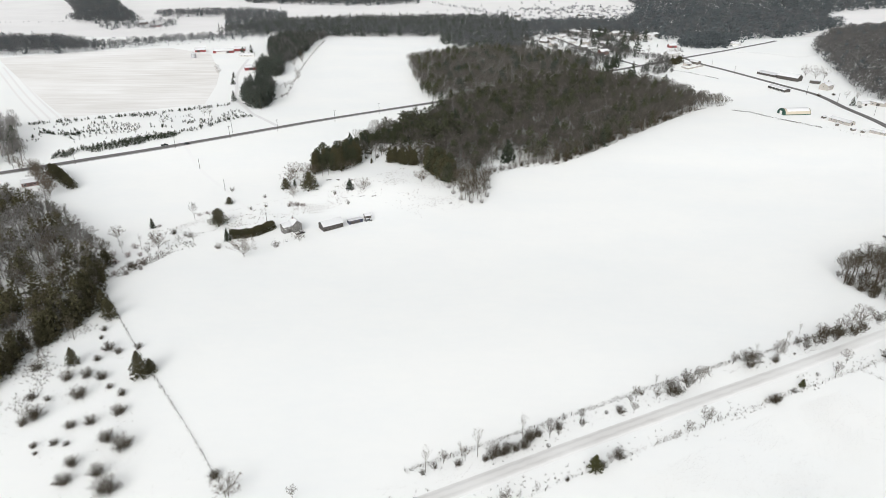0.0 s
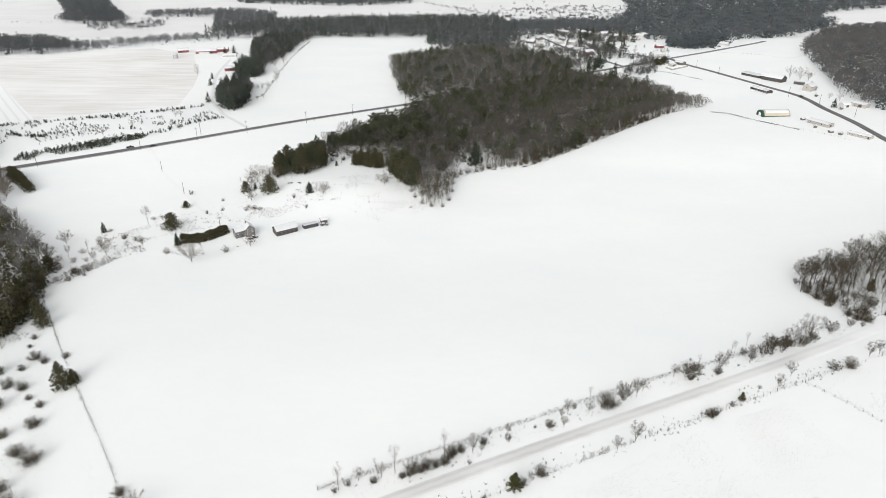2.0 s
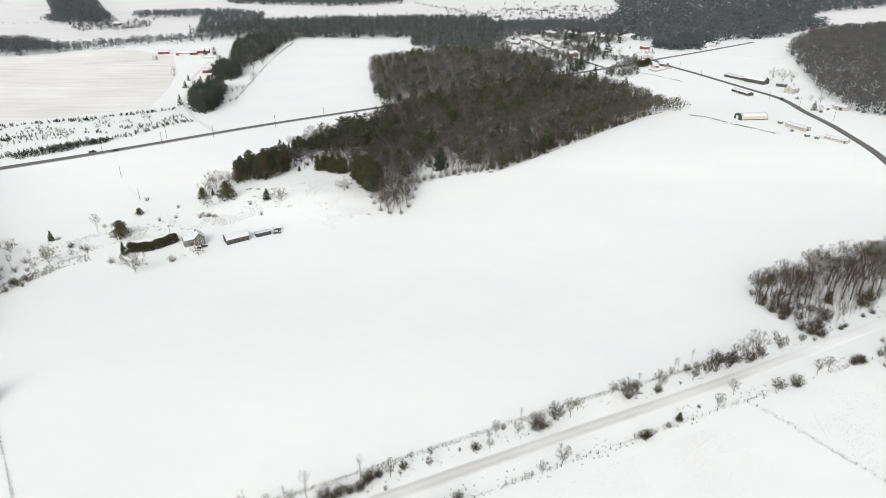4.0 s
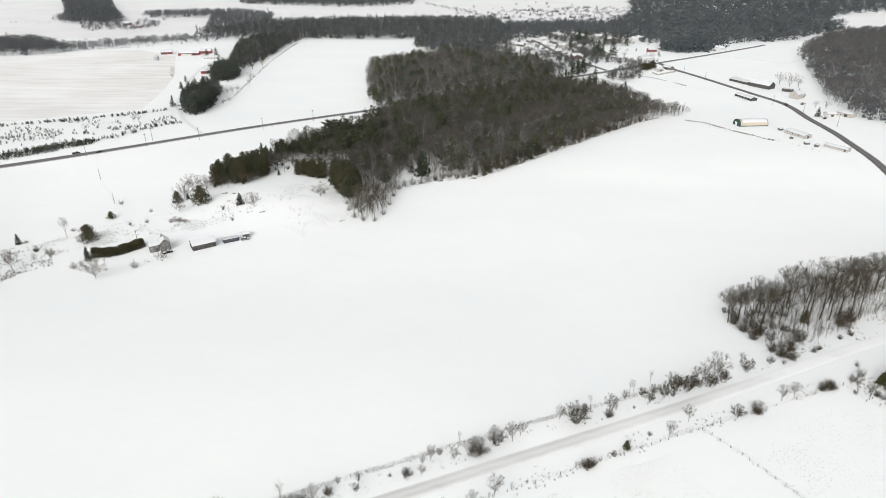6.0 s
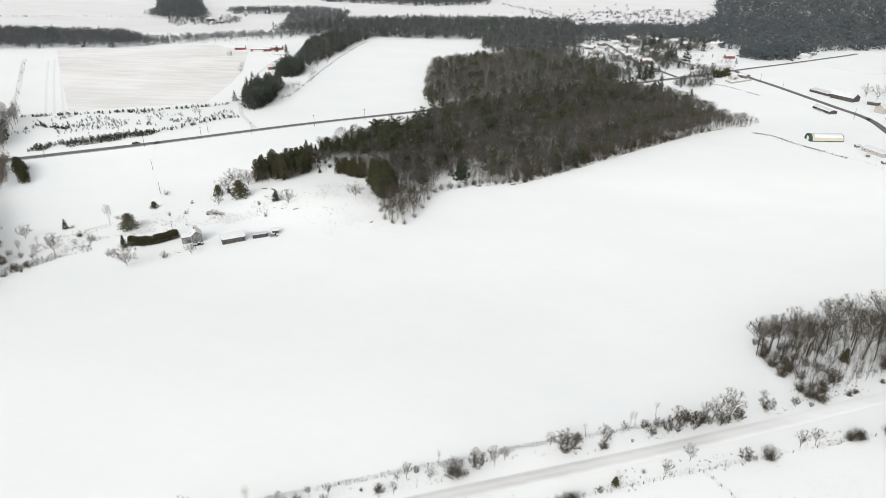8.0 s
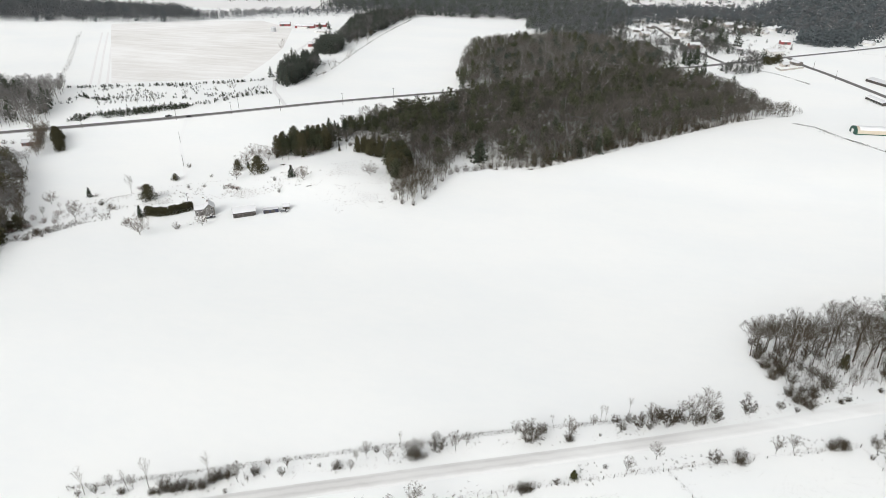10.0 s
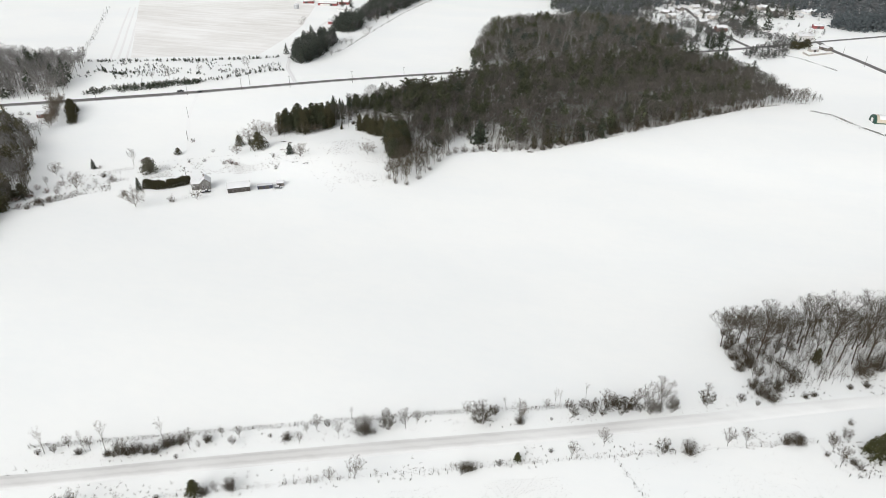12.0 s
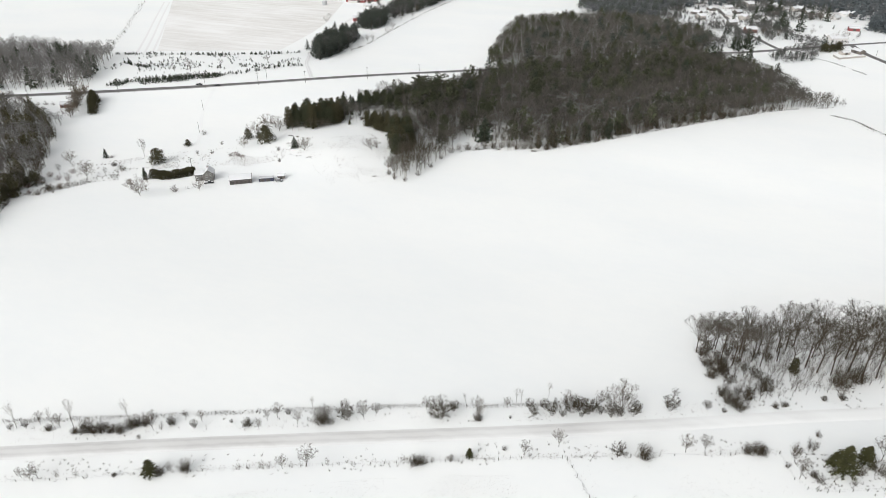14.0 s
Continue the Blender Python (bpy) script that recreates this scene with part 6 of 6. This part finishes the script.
fence([(-12, 154), (50, 183), (104, 208), (140, 223), (165, 234)], 5.0, "wire fence on old posts along the hedgerow bank", 96, gap=0.3)
fence([(414, 955), (456, 940), (484, 909), (524, 936)], 5.0, "sparse wire fence around a far paddock", 98, gap=0.1)
fence([(281, 620), (301, 588), (318, 565), (337, 549), (356, 522)], 5.0, "sparse wire fence along the far field edge", 97, gap=0.2)


# ---- small growth: young spruces, weeds, brush ----
YOUNG = [kit("young", fir(s, 2, 0.8, 18, 5, 0.14, 0.03, 0.7, 0.2), BARK, NEEDLE) for s in (101, 102, 103)]
YOUNG_ARRAYS = [arrays(fir(s, 10, 4.4, 12, 4, 0.19, 0.03, 0.6, 0.2)) for s in (104, 105)]


def young_row(points, step, stray, heights, seed):
    rng = random.Random(seed)
    for p, d in along(points, step):
        if rng.random() < 0.25:
            continue
        x, y = p.x + rng.gauss(0, stray), p.y + rng.gauss(0, stray)
        h = rng.uniform(*heights) / 2
        plant_tree("young_spruce", rng.choice(YOUNG), x, y, rng.uniform(0, 360), (h * rng.uniform(0.9, 1.4), h), "small dark planted spruce sticking out of the snow", "tree", "young plantation spruces")


young_row([(-372, 562), (-310, 589), (-264, 611), (-213, 645)], 1.15, 2.4, (1.6, 3.0), 110)
young_row([(-343, 543), (-325, 535), (-305, 533)], 0.9, 1.3, (1.8, 3.0), 111)
young_row([(-325, 552), (-288, 541), (-250, 560), (-215, 585)], 1.6, 5.5, (1.4, 2.6), 112)
young_row([(-250, 517), (-216, 548), (-193, 584), (-178, 598)], 1.3, 2.4, (1.5, 3.0), 113)
woodland("young_plantation", [(-297, 473), (-268, 490), (-246, 506), (-222, 530), (-226, 541), (-252, 524), (-272, 506), (-300, 484)], 2.0, (1.4, 3.8), 2.0, "dense strip of young dark spruces along the highway", dark=YOUNG_ARRAYS, seed=114, mats=(BARK, TWIG, NEEDLE), patchy=-0.3)
woodland("young_plantation", [(-345, 500), (-300, 484), (-272, 506), (-226, 541), (-190, 580), (-178, 600), (-210, 640), (-262, 608), (-310, 586), (-372, 560)], 4.2, (1.0, 2.6), 2.0, "loose scatter of young dark spruces in snow", dark=YOUNG_ARRAYS, seed=115, mats=(BARK, TWIG, NEEDLE), patchy=0.24)


def weeds(name, poly, spacing, heights, label, seed, mat=STRAW, width=0.05, patchy=0.0, blades=5):
    """Dry stalks standing through the snow, in tufts."""
    rng = random.Random(seed)
    g = Geo()
    for x, y in scatter(poly, spacing, rng):
        if noise.noise((x * 0.07, y * 0.07, seed)) + rng.uniform(-0.35, 0.35) < patchy:
            continue
        z = ground_z(x, y) - 0.05
        h = rng.uniform(*heights)
        for i in range(blades):
            b = Vector((x + rng.uniform(-0.3, 0.3), y + rng.uniform(-0.3, 0.3), z))
            d = rand_dir(rng, 35, 85)
            side = d.cross(rand_dir(rng, -30, 30))
            g.sliver(b, b + d * h * rng.uniform(0.6, 1.1), width * rng.uniform(0.7, 1.6), side.normalized() if side.length > 1e-3 else d.orthogonal().normalized())
    return tagged(new(name, g.mesh(name, mat)), label, "weeds", kind="stuff")


weeds("dry_weeds", strip_outline([(-168, 279), (-125, 221), (-92, 179), (-73, 154), (-66, 144)], 0.5), 0.6, (0.3, 1.0), "tangle of dry weeds along the meadow fence", 120, SHRUB_TWIG, 0.07, -0.15)
weeds("dry_weeds", strip_outline([(-12, 154), (50, 183), (104, 208), (140, 223), (165, 234)], 1.0), 0.6, (0.4, 1.2), "dark weeds along the hedgerow bank", 121, SHRUB_TWIG, 0.06, -0.3)
weeds("dry_weeds", strip_outline([(9, 137), (44, 154), (71, 167), (115, 187), (167, 210), (224, 235)], 1.3), 0.7, (0.3, 1.0), "dry straw weeds along the lane fence", 122, STRAW, 0.05, 0.0)
weeds("dry_weeds", strip_outline([(163, 207), (172, 195), (185, 176)], 0.5), 0.5, (0.3, 0.7), "weeds under the dividing fence", 123, SHRUB_TWIG, 0.06, -0.1)
weeds("dry_weeds", [(-55, 420), (-30, 452), (-5, 440), (8, 405), (14, 384), (-11, 364), (-42, 388)], 1.0, (0.2, 0.6), "dry grass tufts on the snowy knoll", 124, CLOD, 0.12, 0.22, 4)
weeds("dry_weeds", [(-55, 420), (-30, 452), (-5, 440), (8, 405), (14, 384), (-11, 364), (-42, 388)], 3.0, (0.4, 0.9), "darker weeds on the snowy knoll", 144, STRAW, 0.1, 0.36, 10)
weeds("dry_weeds", [(-170, 345), (-130, 372), (-85, 400), (-60, 425), (-50, 400), (-75, 372), (-100, 365), (-140, 340), (-165, 318)], 1.2, (0.3, 1.0), "dry grass tufts in the farmyard", 125, CLOD, 0.14, 0.18, 7)
weeds("dry_weeds", [(-170, 345), (-130, 372), (-85, 400), (-60, 425), (-50, 400), (-75, 372), (-100, 365), (-140, 340), (-165, 318)], 2.8, (0.4, 1.2), "reddish brown weeds in the rough farmyard", 145, STRAW, 0.11, 0.3, 12)
weeds("dry_weeds", [(-166, 186), (-168, 215), (-160, 246), (-150, 240), (-150, 205), (-148, 180)], 1.3, (0.5, 1.8), "brushy undergrowth in front of the cedar wood", 151, HEDGE_TWIG, 0.07, 0.0, 9)
weeds("dry_weeds", strip_outline([(-168, 288), (-158, 306), (-150, 322), (-140, 330)], 5), 0.9, (0.4, 1.4), "brushy weeds at the corner of the wood", 146, HEDGE_TWIG, 0.09, 0.0, 9)
weeds("dry_weeds", strip_outline([(10, 140), (46, 157), (73, 169), (117, 189), (169, 213), (222, 237)], 4.5), 2.2, (0.5, 1.5), "weeds and saplings on the lane verge", 147, HEDGE_TWIG, 0.055, 0.12, 11)
weeds("dry_weeds", [(-20, 147), (45, 178), (100, 203), (160, 229), (200, 250), (204, 244), (165, 226), (104, 198), (50, 174), (-15, 140)], 2.4, (0.5, 1.4), "brown weeds on the hedgerow bank", 148, HEDGE_TWIG, 0.055, 0.1, 10)
weeds("dry_weeds", [(224, 236), (233, 222), (256, 228), (290, 246), (300, 262), (262, 246)], 1.5, (0.4, 1.6), "tangled weeds round a fenced corner", 149, HEDGE_TWIG, 0.06, -0.05, 10)
weeds("dry_weeds", [(200, 256), (206, 250), (240, 262), (300, 292), (292, 300), (240, 276), (212, 262)], 1.6, (0.4, 1.5), "weeds in front of the small wood", 150, HEDGE_TWIG, 0.06, 0.05, 10)
weeds("dry_weeds", [(60, 150), (110, 178), (150, 196), (160, 170), (130, 140), (90, 125), (50, 115), (20, 118)], 0.75, (0.12, 0.34), "low dry clods and grass in the near field", 126, CLOD, 0.16, -0.02, 2)
weeds("dry_weeds", [(166, 205), (222, 230), (228, 215), (250, 205), (240, 150), (200, 150)], 1.1, (0.12, 0.32), "low dry grass in the fenced field", 127, CLOD, 0.16, 0.05, 3)
weeds("dry_weeds", [(-165, 200), (-160, 240), (-125, 215), (-75, 150), (-80, 120), (-130, 130), (-170, 165)], 1.5, (0.15, 0.5), "sparse dry grass in the bushy meadow", 128, STRAW, 0.06, 0.2, 4)
weeds("dry_weeds", [(-20, 147), (45, 178), (100, 203), (160, 229), (200, 250), (204, 244), (165, 226), (104, 198), (50, 174), (-15, 140)], 1.2, (0.2, 0.6), "dry grass on the bank below the hedgerow", 129, STRAW, 0.05, 0.12, 4)
weeds("dry_weeds", strip_outline([(33, 442), (57, 458), (83, 464), (103, 478), (139, 512), (189, 565), (242, 620), (283, 648)], 1.2), 0.8, (0.5, 1.5), "dry brush along the foot of the forest", 130, SHRUB_TWIG, 0.07, -0.1)
weeds("dry_weeds", strip_outline([(-300, 462), (-215, 500), (-150, 546), (-60, 612)], 1.0), 1.6, (0.2, 0.6), "dry verge grass along the highway", 131, STRAW, 0.05, 0.1)
weeds("dry_weeds", strip_outline([(-158, 352), (-135, 375), (-118, 388), (-100, 398)], 1.0), 0.8, (0.3, 0.8), "line of dry weeds along an old field edge", 132, STRAW, 0.06, 0.0)
weeds("dry_weeds", strip_outline([(-195, 640), (-168, 690), (-172, 760), (-182, 900), (-189, 1080)], 1.5), 1.2, (0.5, 1.6), "brush along a snowy ditch", 133, SHRUB_TWIG, 0.12, -0.1)
weeds("dry_weeds", strip_outline([(278, 622), (292, 614), (304, 590), (330, 556)], 1.4), 0.7, (0.4, 1.3), "dark brush along the far field fence", 134, SHRUB_TWIG, 0.16, -0.25)
weeds("dry_weeds", strip_outline([(233, 764), (245, 754), (257, 742)], 1.2), 0.7, (0.6, 1.8), "short line of brush beside the far forest", 135, SHRUB_TWIG, 0.16, -0.3)
weeds("dry_weeds", strip_outline([(283, 826), (297, 815), (310, 795), (323, 773)], 1.2), 0.9, (0.4, 1.2), "brush along a brook in the far field", 136, SHRUB_TWIG, 0.16, -0.2)


def log_pile(x, y, n, turn, seed, label):
    """A heap of cut logs and brush under patchy snow."""
    rng = random.Random(seed)
    pile = thing("brush_pile", stand(x, y, turn), label, "brush pile")
    for i in range(n):
        p = Vector((rng.uniform(-1.6, 1.6), rng.uniform(-0.8, 0.8), rng.uniform(0.05, 0.4)))
        d = Vector((rng.uniform(-1, 1), rng.uniform(-1, 1), rng.uniform(-0.1, 0.15))).normalized() * rng.uniform(0.25, 0.75)
        part("log", Geo().capped(p - d, p + d, 0.14, 0.1, 6), BARK, pile)


log_pile(-79, 425, 14, 10, 140, "heap of cut logs and brush beside the wood")
log_pile(-72, 423, 12, -15, 141, "heap of cut logs and brush beside the wood")
log_pile(-52, 393.5, 8, 5, 142, "scattered dark logs in the snow")
log_pile(-44.5, 394.0, 9, 40, 143, "scattered dark logs in the snow")
log_pile(5, 388, 10, 60, 144, "fallen branches at the tip of the wood")
log_pile(62, 458, 16, 30, 145, "fallen branches at the forest edge")
log_pile(85, 464, 16, 20, 146, "fallen branches at the forest edge")

fallen = thing("fallen_trunk", stand(-177, 234.5, 3), "pale fallen birch trunk at the edge of the cedar wood", "log")
part("trunk", Geo().capped((-5.5, 0, 0.9), (0.5, 0.3, 1.5), 0.2, 0.16, 7).capped((0.5, 0.3, 1.5), (5.5, 0.1, 2.2), 0.16, 0.06, 7), PALE_BARK, fallen)
for u, v, w in ((1.5, 1.4, 2.6), (3.2, -1.2, 2.9), (-1.0, -1.0, 2.0)):
    part("branch", Geo().capped((u, 0.2, 1.3 + u * 0.12), (u + 1.4, v, w), 0.07, 0.02, 5), PALE_BARK, fallen)
swing = thing("swing_set", stand(-88.0, 331.0, 20), "pale garden swing frame standing in snow", "swing")
for u in (-1.8, 1.8):
    for v in (-0.8, 0.8):
        part("leg", Geo().capped((u, v, -0.1), (u, 0, 2.1), 0.06, 0.06, 6), TRIM, swing)
part("top_bar", Geo().capped((-1.95, 0, 2.12), (1.95, 0, 2.12), 0.06, 0.06, 6), TRIM, swing)
part("seat", Geo().box(-0.6, -0.2, 0.55, 0.6, 0.2, 0.62), DARK_DOOR, swing)
for u in (-0.55, 0.55):
    part("rope", Geo().capped((u, 0, 0.62), (u, 0, 2.1), 0.02, 0.02, 4), WIRE, swing)
mailbox = thing("mailbox", stand(-91.8, 585.5, 37), "small dark mailbox on a post beside the highway", "mailbox")
part("post", Geo().box(-0.06, -0.06, -0.2, 0.06, 0.06, 1.05), POST_WOOD, mailbox)
part("box", Geo().box(-0.3, -0.15, 1.052, 0.3, 0.15, 1.4), DARK_DOOR, mailbox, bevel=0.05)
